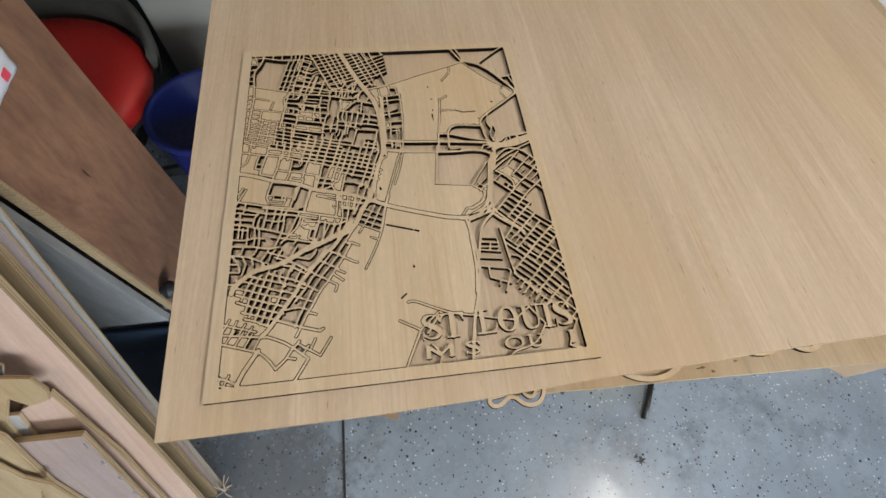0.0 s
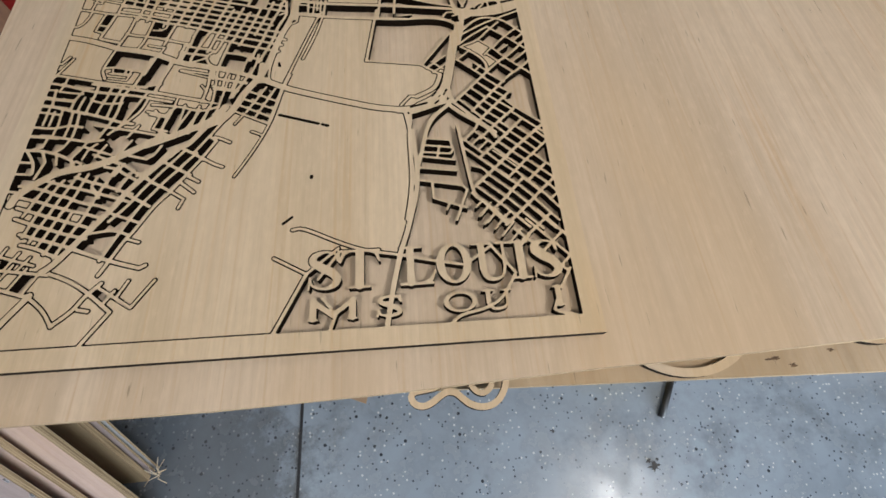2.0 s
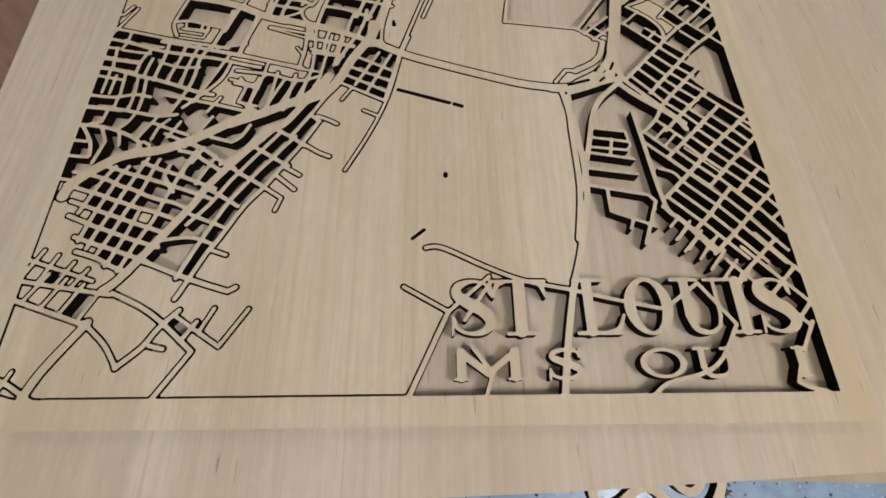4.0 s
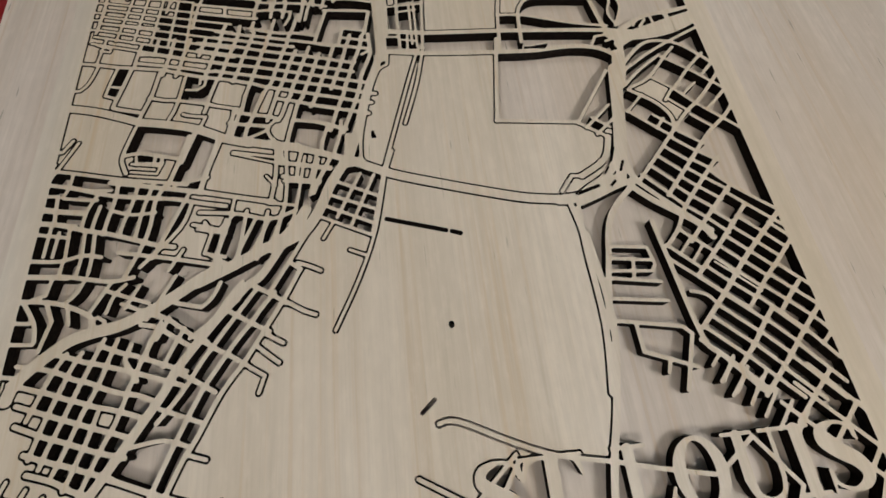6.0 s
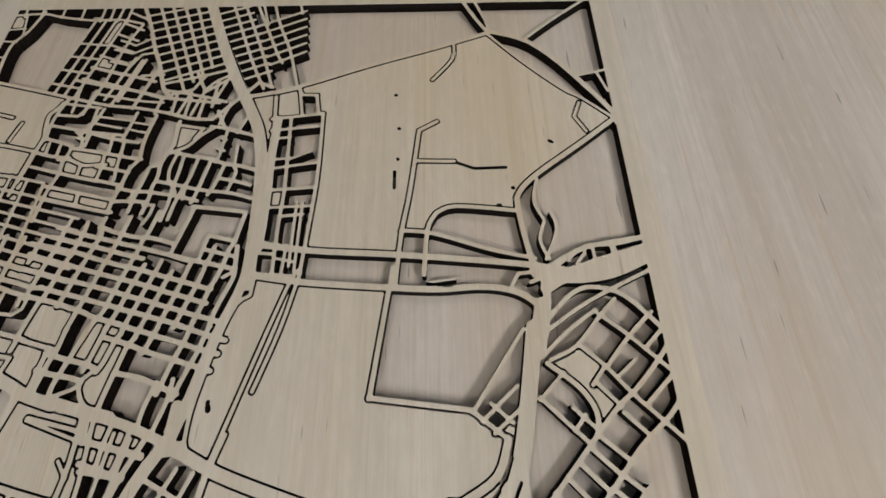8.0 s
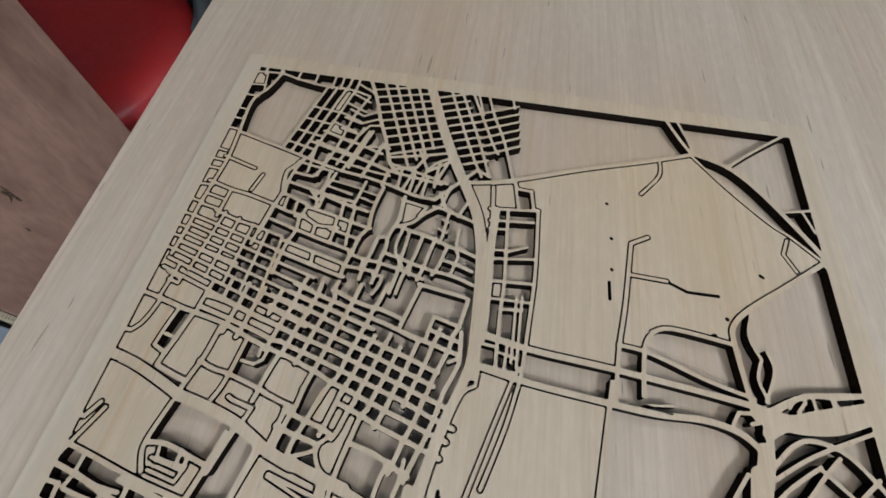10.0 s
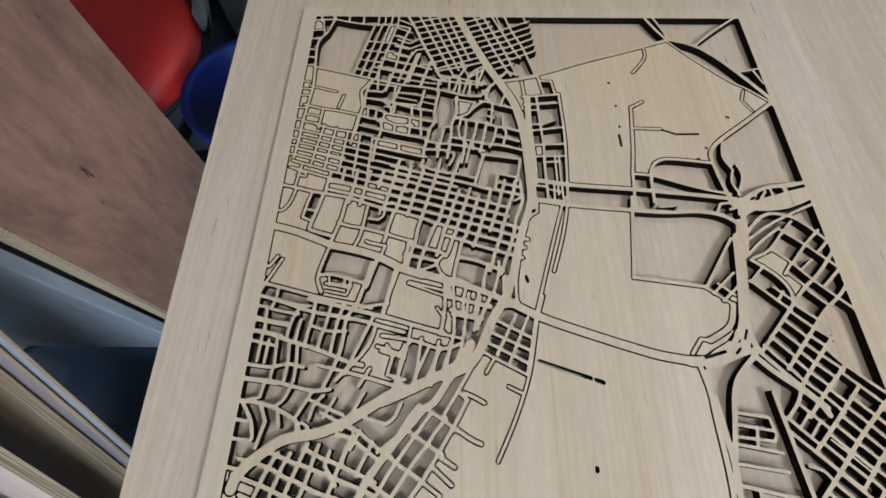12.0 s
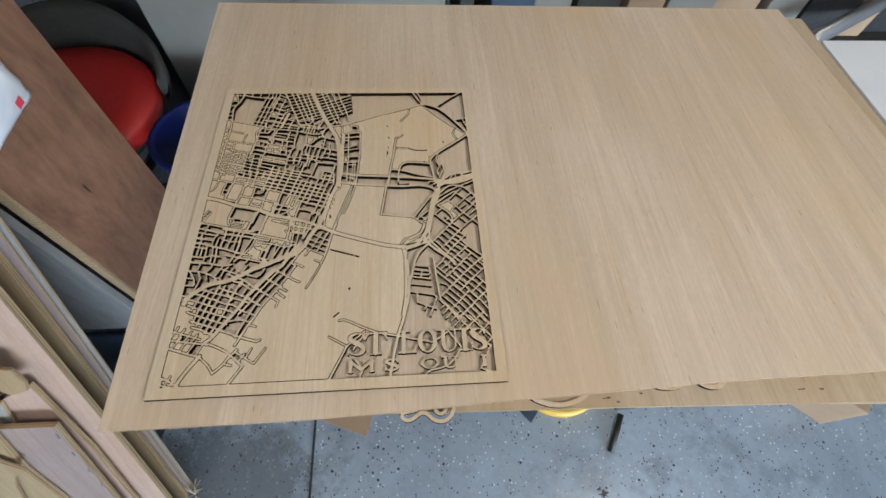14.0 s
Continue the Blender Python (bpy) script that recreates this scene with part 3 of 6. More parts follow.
road(1.8, (306.7, 217), (319.7, 227.9))
road(1.8, (305.9, 229.4), (315.2, 221.3))
road(3, (281.6, 173.5), (283.9, 158.7), (283.8, 145), (283.8, 107.6), (279.2, 77))
road(1.8, (182.4, 206), (207, 286.8), (212.6, 294.4))
road(1.8, (170.4, 215.3), (171.4, 233.9), (180.6, 273.9), (189, 283), (189.5, 293.3))
road(1.4, (183.2, 204.3), (188.1, 219))
road(1.6, (182.4, 201.2), (176.1, 170.6), (166.6, 144.8), (154.2, 119.5))
road(1.8, (148.3, 180.9), (173.5, 168.1))
road(1.6, (148.8, 168.6), (154, 177.3))
road(1.6, (162.3, 160.6), (169.9, 157))
road(2.4, (182.4, 204.4), (174.9, 169.4))
road(2, (155.2, 202.6), (178.3, 190.9))
road(2, (151.6, 194.5), (177.2, 182.7))
road(2, (149.2, 188.1), (174.6, 175))
road(2, (169.3, 205.8), (156.1, 180))
road(2, (176.7, 204), (163.7, 174.9))
road(2.2, (88.9, 237.8), (81.8, 204.6))
road(2.2, (32.2, 215.1), (61.5, 208.4), (81.9, 204), (122.5, 192.5))
road(2.2, (122.5, 228.9), (122.7, 209.4), (120.5, 192.8))
road(1.4, (98, 226.7), (125.3, 217.1))
road(1.4, (117.6, 209.9), (122.7, 203.2))
road(2.2, (82.9, 191), (103.9, 187.8), (120.9, 183), (134.1, 186.8))
road(1.8, (101.1, 197), (99.8, 187.7))
road(2, (128.1, 226.7), (128.7, 193.4), (122.3, 171))
road(1.8, (138.7, 220.5), (134.1, 186.8), (130.9, 178.5))
road(1.8, (146.4, 218), (141.7, 195))
road(1.8, (126.1, 217.7), (153.2, 211.7))
road(1.8, (127.5, 205.7), (146.8, 202.1))
road(1.8, (119.6, 192.9), (133.9, 189.8))
road(2.2, (43.5, 172.1), (70.7, 165.9), (97.9, 158.8))
road(2.2, (76.4, 203.7), (61.4, 167.1))
road(2, (99.1, 183.4), (92.7, 159.4))
road(2, (112.7, 183.3), (103.8, 162.2))
road(2, (120.7, 183.9), (112.5, 165.2))
road(2, (80.2, 184.1), (94.4, 179.7), (101.2, 187.5))
road(3, (317.5, 181.5), (301.3, 165.4), (293.9, 141.2), (285.7, 107.3))
road(1.8, (296, 147.7), (315, 145.1), (316.6, 135.6), (314.3, 132.2), (293.4, 134.5))
road(1.8, (294.7, 141.1), (315.5, 138))
road(1.8, (306.3, 139.9), (304, 129.2))
road(1.8, (292.7, 130.5), (317.3, 126.2))
road(1.8, (290.7, 120.2), (317.5, 116.3))
road(2, (287.9, 109.5), (320.6, 103.1), (324.1, 99.2), (314.2, 74.2))
road(2, (298.7, 106.4), (298.8, 93.3), (322.1, 83.8))
road(1.8, (310.3, 89), (307.8, 82.8))
road(2.6, (322, 159.6), (324.2, 137.9), (328.8, 96.8), (335.6, 87.8), (348.2, 70.8))
road(3.6, (317.3, 180.9), (326.7, 171.4), (345.5, 156.2), (351.3, 147.1))
road(2.2, (322.4, 184.1), (341.1, 204), (361.6, 225.7), (372.7, 234.7), (385.6, 247.7), (405.8, 271.6))
road(2.2, (335.3, 173.5), (357.4, 196.9), (370.6, 210.9), (385.5, 223), (396.7, 235.8))
road(2.2, (326.1, 144.6), (335.2, 154.4), (342.5, 166.1), (363.1, 187.5), (370.6, 194.7))
road(2.2, (339.2, 145.7), (351.7, 158.3), (371.6, 176.8))
road(2.2, (336.7, 127.4), (354.5, 144), (374.8, 164))
road(2.4, (330.3, 101.6), (348.2, 118.5), (365.7, 136), (395.9, 162.2))
road(2.2, (341.3, 81.5), (351.4, 90.6), (360.4, 100.4), (366.9, 107))
road(2.2, (370.7, 104.6), (377.2, 111.2), (385.3, 118.7))
road(2.2, (348.9, 68.2), (361.2, 79), (369.8, 87), (378.7, 95.6), (392.1, 107.6))
road(2, (356.5, 108.6), (364.7, 116.8), (371.5, 123.6), (380.6, 131.7), (393.3, 143.8))
family(2.1, 5, (324.7, 188), (335.7, 175.5), (348.7, 209.9), (359.2, 200))
family(2.1, 6, (336.1, 174.3), (342.6, 166.4), (360, 199.9), (369.9, 192.2))
family(2, 7, (367.6, 157.5), (378.4, 146.9), (337.3, 126.5), (346.4, 117))
family(2, 8, (383.1, 152), (391.9, 142.4), (347.1, 116.9), (356.2, 108.6))
family(2, 5, (346.6, 116.3), (362, 101.3), (327.2, 95.8), (341.7, 81.4))
family(2, 6, (367.4, 107.1), (378.7, 94.4), (341.7, 81.4), (351.6, 70.4))
family(2, 4, (343, 166.1), (351.7, 158.3), (360.5, 180.8), (369.1, 173.3))
road(2, (378.4, 129.3), (392.9, 114.1))
road(2, (372.9, 123.6), (392.1, 104.9))
road(2, (367.4, 118.6), (385.2, 101.2), (391.2, 93.1))
road(2, (362.4, 113.8), (379.6, 94.7), (389.5, 81))
road(2, (372.7, 89.1), (387.7, 70.1))
road(2, (367.6, 83.9), (384.5, 63.4))
road(2, (361.9, 78.9), (375.4, 63.8))
road(2, (357.2, 75), (365.8, 65.6))
road(2, (362.8, 186.6), (371.4, 176.2), (391.1, 158.7))
road(2, (366.7, 172.3), (385.1, 154.7), (392.7, 147.6))
road(2, (355.7, 162.3), (364.5, 153.9))
road(2, (351.7, 158.3), (360.5, 148.6))
road(1.6, (331.2, 139.3), (340, 148.4))
road(1.6, (336.3, 134.7), (344.7, 143.7))
road(2, (334.9, 153.1), (349, 139.2))
road(2, (325.9, 145.2), (339.8, 130.9))
road(2, (324.7, 137.8), (337.1, 126.1), (346.6, 117))
road(1.6, (333.3, 88.1), (328.8, 83.7))
road(1.6, (337.5, 83.1), (330.4, 76.2))
road(1.6, (341.2, 77.1), (333.6, 69.6))
road(1.6, (353, 78.9), (345.4, 70.8))
road(1.8, (384.5, 87.8), (391.4, 93.3))
road(1.8, (330.1, 119.8), (337.3, 117.3), (341.4, 111.9))
road(1.2, (347.3, 133.5), (356.1, 125.3))
road(1.2, (356.6, 124.4), (365.2, 116))
road(2.4, (335.9, 267.6), (348.5, 279.9), (359.6, 283.7), (375.4, 278.8), (392.5, 259.7))
road(2, (334.8, 261.9), (358, 276.8), (393, 293.4))
road(2, (328.3, 231.6), (338.5, 221.5), (349, 211.3))
road(2, (349.7, 254.6), (360.3, 244.9), (370, 233.2), (382.3, 220.8), (393, 210.1))
road(2.4, (333.2, 246.7), (345.4, 237), (351.3, 229.1), (353.1, 222.3), (351.9, 215.4))
road(1.6, (328.1, 230.6), (340.3, 242.5))
road(1.8, (342.4, 227.2), (353, 217.1))
road(1.8, (342.3, 217.5), (347.9, 224))
road(2, (359.9, 270.7), (373.9, 258.9), (385.6, 247.4), (392.3, 240.5))
road(2, (361, 244.8), (373.9, 258.9), (386.8, 270.5))
road(1.8, (354.6, 237.9), (364.6, 227.2))
road(1.8, (359.7, 244.8), (353, 236.6))
road(2, (335.2, 248.4), (348.1, 254.7), (361.2, 268.7), (370, 277.4))
road(2, (332.4, 250.7), (343.9, 261), (359.6, 272))
road(2, (365, 224.6), (374.4, 215.4))
road(2, (353.8, 214.1), (365.6, 204.2))
road(2, (376.5, 228), (392.1, 242), (399.5, 249.8))
road(2, (380.6, 253), (391.8, 263.5))
road(1.6, (365.6, 240.4), (374.8, 247.8))
road(2.4, (340.8, 290.8), (362.6, 296.2), (393.1, 305.3))
road(3.4, (284.8, 170.8), (288.1, 112.1), (280.3, 73.4), (273.1, 49.8), (266.9, 22), (262.8, -2.1))
road(1.8, (188.3, 51.6), (210.4, 38.8), (231.1, 56.6))
road(2.2, (210.4, 38.8), (191.1, -2.1))
road(2, (199.2, 72.5), (207.8, 72.5), (230.6, 61.5), (249.2, 54.2), (273.2, 49.1), (290.9, 44.7), (314.4, 39.7))
road(2, (317.3, 39.7), (335.8, 52.5), (350.3, 31.5), (339.2, 15.2), (327.7, 8.3), (311.1, 4.3), (302.4, -2.5))
road(2, (218.3, 34.6), (231.5, 53.4))
road(2, (221.8, 21.2), (230.5, 9.6), (226.8, -2.1))
road(2, (388, 32.5), (379.5, 19.1))
road(2, (374.9, 10.4), (372.2, 4.3), (376.6, 2), (384.5, 0))
family(2, 3, (373.1, 79.5), (395.2, 51.8), (354.3, 64.5), (386.3, 31.1))
family(2, 3, (358.9, 55.6), (381.9, 75.6), (380.7, 32.6), (394.7, 46.7))
family(1.6, 6, (340, 87), (331.9, 76.6), (364.2, 59.1), (353.7, 48.2))
road(5, (189.1, 392.5), (187.1, 328.2), (184.6, 291.8), (175.5, 262.7), (167.8, 230.7), (163.2, 214.5))
road(1.8, (5.7, 72.3), (-1.2, 57.7))
road(1.8, (13.5, 69.6), (7.6, 54.9))
road(1.8, (22.5, 65.7), (16.3, 53.6))
road(1.8, (30.3, 61.9), (24.8, 52.6))
road(1.8, (-4.9, 68.6), (34.3, 55.7))
# the old centre, street by street
road(2.5, (132.8, 331.4), (131.5, 325.9), (130, 319.7), (127.5, 313), (126.6, 307.4), (125.1, 302.6), (123.2, 296.2), (121.3, 289.5), (119.6, 282.7), (117.9, 276), (113.7, 268.7), (111.8, 263))
road(2.5, (113.7, 268.7), (111.8, 263), (109.2, 255.1), (107.5, 250.1), (104.9, 242.2), (104.4, 237.6))
road(2.5, (132.3, 300.5), (130.2, 294.4), (128, 287.6), (126.3, 280.8), (124.3, 274.4), (121.8, 267.8))
road(2.5, (121.8, 267.8), (120.6, 262.5), (118.1, 252.6), (116.7, 247.7))
road(2.5, (140.5, 302.6), (137.5, 292.3), (135.4, 285.5), (133.5, 278.7), (131.4, 272.4), (129.7, 264.9))
road(2.5, (129.7, 265), (127.5, 259.9), (125, 251.2), (123, 247.2))
road(2.5, (147.1, 296.6), (144.9, 289.8), (143.1, 283), (141.1, 276.6), (139, 270.2), (136.9, 262.7))
road(2.5, (136.9, 262.7), (134.3, 258.4), (132.3, 249.5), (131.3, 245.2), (129.5, 236.4), (128.6, 230.7))
road(2.5, (156, 301.8), (152.5, 287.5), (150.6, 280.8), (148.5, 274.4), (146.5, 267))
road(2.5, (146.5, 267), (143.8, 259.1), (142, 255.2))
road(2.5, (163.6, 300.6), (162.6, 294.3), (160, 285.2), (157.8, 278.6), (155.8, 272.1), (154.3, 267.3))
road(2.5, (166.5, 310.1), (165.2, 304.2), (163.6, 300.6))
road(2.5, (174, 308), (173.1, 302), (170.8, 293.8), (167.9, 286), (165.3, 276.3), (163.2, 269.9))
road(2.5, (163.2, 270), (161.7, 262.9), (159.5, 256.5), (157.5, 251.1), (154.6, 240.8), (153.4, 236.7))
road(2.5, (178.2, 309.8), (179, 297.1), (178.6, 291.2), (173, 276), (171.6, 267.6))
road(2.5, (171.6, 267.7), (169.7, 260.5), (167.6, 253.6), (165.4, 247.8), (162.4, 239.3), (160.9, 234.4))
road(2.5, (118, 328.4), (116.9, 323.4), (115.5, 316.5), (114, 311.3), (112.9, 305.7), (110.9, 300.1), (109.3, 293.1), (107.5, 286.3), (105.8, 279.4), (104.1, 273.2), (102.7, 267.4))
road(2.5, (102.7, 267.5), (101.4, 257.7), (99.7, 253.1), (98.5, 247.8), (96.9, 240.8), (96.6, 237.1))
road(2.5, (104.6, 328), (103.2, 321.9), (105.2, 318.5), (103.9, 313.6), (102.6, 309), (100.8, 302.7), (98.8, 295.5), (97.3, 288.8), (95.5, 282.3), (94.7, 279.3))
road(2.5, (95.8, 325.7), (95.6, 321.6), (94.8, 315.9), (93.6, 311.4), (92.1, 305.5), (89.7, 297.9), (88.3, 291.2), (86.5, 284.9), (85.7, 282.7))
road(2.5, (86.4, 326.9), (85.2, 322.6), (84.6, 318.7), (84.2, 313.9), (82.8, 307.8), (80.8, 300.8), (79.3, 293.7), (77.9, 288.4), (77, 283.7))
road(2.5, (74.8, 316.7), (73.3, 310), (72, 303))
road(2.5, (65.1, 317.3), (64.3, 312.6), (62.4, 305.1), (61.6, 299.6), (60.5, 292), (59.3, 287.7))
road(2.5, (55.2, 318.4), (54, 306.9), (52.9, 300.7), (51.8, 293.6), (51.1, 289.3))
road(2.2, (45.1, 319.5), (44.2, 309.6), (44.4, 306.3))
road(2.2, (35, 315.9), (33.3, 304.4), (32.9, 297.2))
road(2.5, (69.6, 313.8), (79, 311.9), (88.1, 309.7), (97.6, 307.3), (105.9, 304.4), (118.5, 300.7), (127.5, 298.5), (135.3, 296.4), (142.2, 294.2), (150.2, 292), (157.8, 289.7), (165.2, 287.4), (168.8, 286.6))
road(2.5, (79.5, 317.5), (89.4, 314.9), (98.9, 312.4), (107.6, 310.1), (119.9, 306.6), (130.6, 303.9))
road(2.5, (80.7, 322.7), (89.4, 320.2), (100.2, 317.1), (108.9, 315), (121.1, 311.7), (130.1, 309.4), (138.2, 307.3), (145.1, 305.3), (150.9, 303.3), (155.4, 302.3))
road(2.5, (102.9, 323), (111.8, 319.5), (122.8, 316.5), (132, 315.6), (139.6, 313.6), (143.9, 312.2))
road(2.5, (70.9, 307.8), (77.3, 305.5), (86.3, 303), (95.5, 300.4), (104.1, 297.8), (116.8, 294.3), (125.6, 292), (132.6, 290), (140.3, 287.7), (147.7, 285.2), (155.5, 283), (162.5, 280.8), (167.9, 279.2))
road(2.5, (69.6, 299.6), (84.4, 295.8), (93.5, 293.2), (102.6, 291.1), (114.9, 287.8), (123.7, 285.2), (130.5, 283.1), (138.4, 281), (145.6, 278.7), (153.4, 276.5), (160.2, 274.2), (168.3, 272), (176.9, 269.5))
road(2.5, (34.3, 307.8), (43.7, 306.7), (53.6, 304.1), (69.7, 299.3))
road(2.5, (33.2, 301), (50.2, 297.1), (58.7, 294.9), (68.3, 292.4), (78, 289.4), (82.9, 289.1))
road(2.5, (82.7, 289.4), (92, 286.6), (100.9, 284.4), (113, 281), (121.9, 278.6), (128.6, 276.5), (136.3, 274.5), (143.6, 272.3), (151.2, 270.3), (158, 268))
road(2.5, (158, 268), (166.3, 265.1), (174.5, 262.3), (180.6, 260.7))
road(2.5, (8.4, 302.5), (22.3, 298.9), (32.4, 297.1), (49.6, 293.8), (58.3, 291), (70.7, 286.7), (82.4, 283.6), (91.6, 281.4), (101, 278.3))
road(2.5, (101, 278.3), (108.2, 276), (114.2, 273.4), (126.8, 269.8))
road(2.5, (126.8, 269.8), (134.2, 267.3), (141.7, 265.2), (147.5, 263.2), (153.1, 261.7), (160.1, 259.6), (164.5, 258.1), (172.8, 255.6), (178.1, 254.3))
road(2.5, (123.1, 263.1), (130.6, 260.9), (137.7, 258.5), (144.2, 256), (156.7, 252.3), (163.4, 250.3), (171, 248), (176, 246.5))
road(2.5, (131.8, 246.5), (143.9, 244.1), (152.8, 240.6), (158.6, 238.1), (162.6, 236.5))
road(2.5, (96.6, 256.3), (106.4, 253.4), (116, 251.1), (121.4, 249.1))
road(2.5, (94.7, 248.6), (102.3, 246.5), (111, 244.9), (116.3, 243.5))
road(2, (122.2, 248.3), (117.9, 244.1), (117.3, 239.8), (119.9, 234.5), (124.1, 230.6))
road(2, (106.2, 236.5), (113.9, 239.5), (116.7, 241.4))
road(2.5, (147.3, 304.8), (156.4, 302.4), (163.6, 300.8), (170.8, 299.1), (179, 297.1))
road(2.4, (151.3, 333.7), (144.2, 306.8))
road(2.4, (150.1, 334.1), (177.6, 330.4))
road(2.4, (179.4, 329.5), (176.4, 313.3), (174, 308))
road(2.2, (176.5, 312.8), (162.3, 316.4))
road(2.2, (161.9, 316), (159.4, 303.3))
road(2.2, (162.2, 308.2), (169.5, 306.2), (177.1, 304.3))
road(2, (173.6, 292.8), (178.7, 295.7))
road(2.5, (58.8, 410.7), (53.1, 402), (50.8, 397.9), (51.9, 388.1), (53.2, 382.4), (51.6, 372.8), (49.9, 360.1), (48.4, 351.9))
road(2.2, (55.2, 381.2), (63.6, 378.6), (72.2, 375.4))
road(2.2, (53.4, 371.2), (62.4, 368.6), (72.5, 367.5))
road(2.2, (72.6, 374.1), (88.3, 371.1), (98.8, 368.6), (107.8, 366.7), (114.2, 365.5))
road(2.2, (74.5, 386.6), (88.5, 381.8), (100.5, 379), (109.6, 377.3))
road(2, (66.3, 366.3), (73, 366.2), (81.6, 362.3), (89.9, 362.4), (94.8, 362.4))
road(2.2, (66.3, 358.1), (76.8, 355.4), (87.2, 352.8), (97.3, 350.8), (107.4, 348.2))
road(2.2, (65.1, 348.7), (84.4, 344.1), (104.4, 339.3))
road(2.2, (63.2, 341.5), (67.1, 340.4), (84.9, 336), (103.5, 331.6), (106.4, 331.4))
road(2.2, (69.4, 366), (69.9, 356.6), (67.5, 347.1), (66.3, 338.1), (65.5, 327))
road(2, (71.3, 376), (71.2, 371.1), (69.3, 364.6))
road(2, (80.5, 361.9), (80.6, 356.6))
road(2, (57.7, 377.9), (57.9, 370.8))
road(2, (64.6, 375.9), (64.7, 368.9))
road(2, (92.2, 370.2), (92.7, 359.4), (92.1, 351.7))
road(2.2, (84.9, 344.1), (85.4, 336.1))
road(2.5, (115.4, 397), (113.4, 385.7), (112.5, 375.6), (112.8, 366), (109, 358.8), (107.3, 348.8), (105.1, 339.1), (104.5, 331.8))
road(2.2, (126, 361.6), (120.2, 360.2), (118.7, 350.3), (117.5, 345.7), (116, 336.8), (115.4, 331.3))
road(2.4, (130.4, 392.3), (130.2, 375.7), (128.2, 369.3), (126, 361.6), (126.3, 353.8), (124.8, 346.6), (124.7, 340.3), (123, 330.4))
road(2, (134.4, 370.7), (132, 359), (132.8, 351.4))
road(2.2, (138.1, 367.8), (137.5, 355.8), (136.5, 348), (136.2, 338.1), (134.3, 325.9))
road(2.2, (146.8, 366.2), (144.6, 352.8), (141.9, 344.9), (139.5, 336), (138, 326.4))
road(2.2, (154.6, 365.8), (151.9, 351.2), (149.7, 340.9), (148.4, 336.5))
road(2.2, (162.6, 361.5), (159.5, 348.3), (156.4, 341.2))
road(2.4, (130.9, 370.3), (139.9, 367.8), (147.4, 366.3), (154.9, 364.5), (162.6, 361.5), (171.1, 360), (179.7, 357.2))
road(2.2, (126.6, 350.6), (137.6, 348.1), (147.4, 345.6), (157, 343.7), (165.2, 342.8), (172.3, 341.3), (180.6, 338.7))
road(2.2, (125, 343.5), (135.8, 341.7), (144.3, 339.7), (151.6, 337.5))
road(2.2, (105.6, 346.7), (114.3, 344.6), (123.7, 343.9))
road(2.2, (105.4, 338.2), (116.3, 338.1), (123.9, 337.2))
road(2, (115.2, 344.7), (114.6, 337.8))
road(2.2, (161.6, 351.8), (170.7, 349.7), (179.2, 347))
road(2, (160.2, 385.9), (159.2, 375.9), (158.4, 367.7), (157, 362.8))
road(2, (167.9, 374.3), (168, 360.9), (169.7, 355.9), (168.4, 349.4), (166.8, 343))
road(1.6, (155.4, 372.4), (160.8, 370.4))
road(1.6, (156.6, 379.5), (160.5, 378))
road(1.6, (82.5, 396.6), (100.5, 393.6))
road(1.6, (81, 391.6), (96.6, 387.9))
road(2.2, (82.5, 402.7), (79.8, 393.2), (74.6, 384.4))
road(2.2, (103.3, 399.3), (101.4, 388.5), (99.3, 378.9))
road(1.4, (104.2, 391.9), (112.2, 390.2))
road(1.4, (103.2, 386.6), (111.3, 384.3))
road(2, (93.5, 381.7), (94, 370.5))
road(2, (101.1, 379.1), (101.4, 368))
road(2, (70.9, 386.1), (75.8, 380.9), (76.8, 374.6))
road(2.2, (151.4, 386.9), (145.2, 381.8), (139.5, 374.8), (135.3, 372.2), (129.3, 369.4))
road(2, (129.7, 390), (130.9, 375.1))
road(2.2, (152, 399.5), (157.3, 388.4), (160.2, 385.9), (171.9, 382.4))
road(2, (134.2, 350.3), (138.3, 343.2))
road(2, (143, 347.5), (143.3, 338.9))
road(2, (122.6, 335.8), (128.4, 335.3), (127.6, 329.8), (124.9, 323.6))
road(2, (101.5, 369.8), (101.5, 359.9), (102.2, 352.1))
road(2, (89.8, 361.1), (103.2, 358.3), (109, 356.8))
road(2, (52.8, 361.8), (66.3, 358.1))
road(2, (79.6, 384.3), (78.9, 375.6))
road(1.6, (71.2, 381.8), (76.7, 380.3))
road(2, (10.5, 300.5), (9, 293.2), (6.7, 286.6), (3.2, 282.4), (-3.6, 282.3))
road(2, (-5.2, 305.1), (8.4, 302.5))
road(2, (22.7, 297), (20.5, 286.7), (18.9, 276.8), (24.4, 274.5), (26.3, 273.7))
road(2, (22.3, 283.3), (28.3, 281.9))
road(2.6, (31.4, 295.9), (28.3, 281.9), (26.1, 273.2), (25.1, 268.2), (26.7, 266.3), (41.1, 262))
road(2.4, (49.2, 291.2), (47.1, 275.7), (44.3, 265.7), (42.1, 258))
road(2.2, (65.3, 285.8), (64.1, 275.7), (63.1, 268.8), (61.5, 261.1), (59.3, 255.4))
road(2.4, (84.5, 281.1), (81, 267.1), (80.3, 261.5), (79.4, 257.8))
road(2.2, (45.5, 272.5), (54.5, 269.7), (63.3, 268.4), (79.7, 264.2), (83.8, 262.8))
road(2.2, (83.9, 262.5), (92.9, 259.9), (99.5, 258))
road(1.8, (66.9, 276.2), (73.5, 275.3), (77.4, 278.2), (78.2, 282.5))
road(1.8, (74.8, 284.4), (74.6, 279.9))
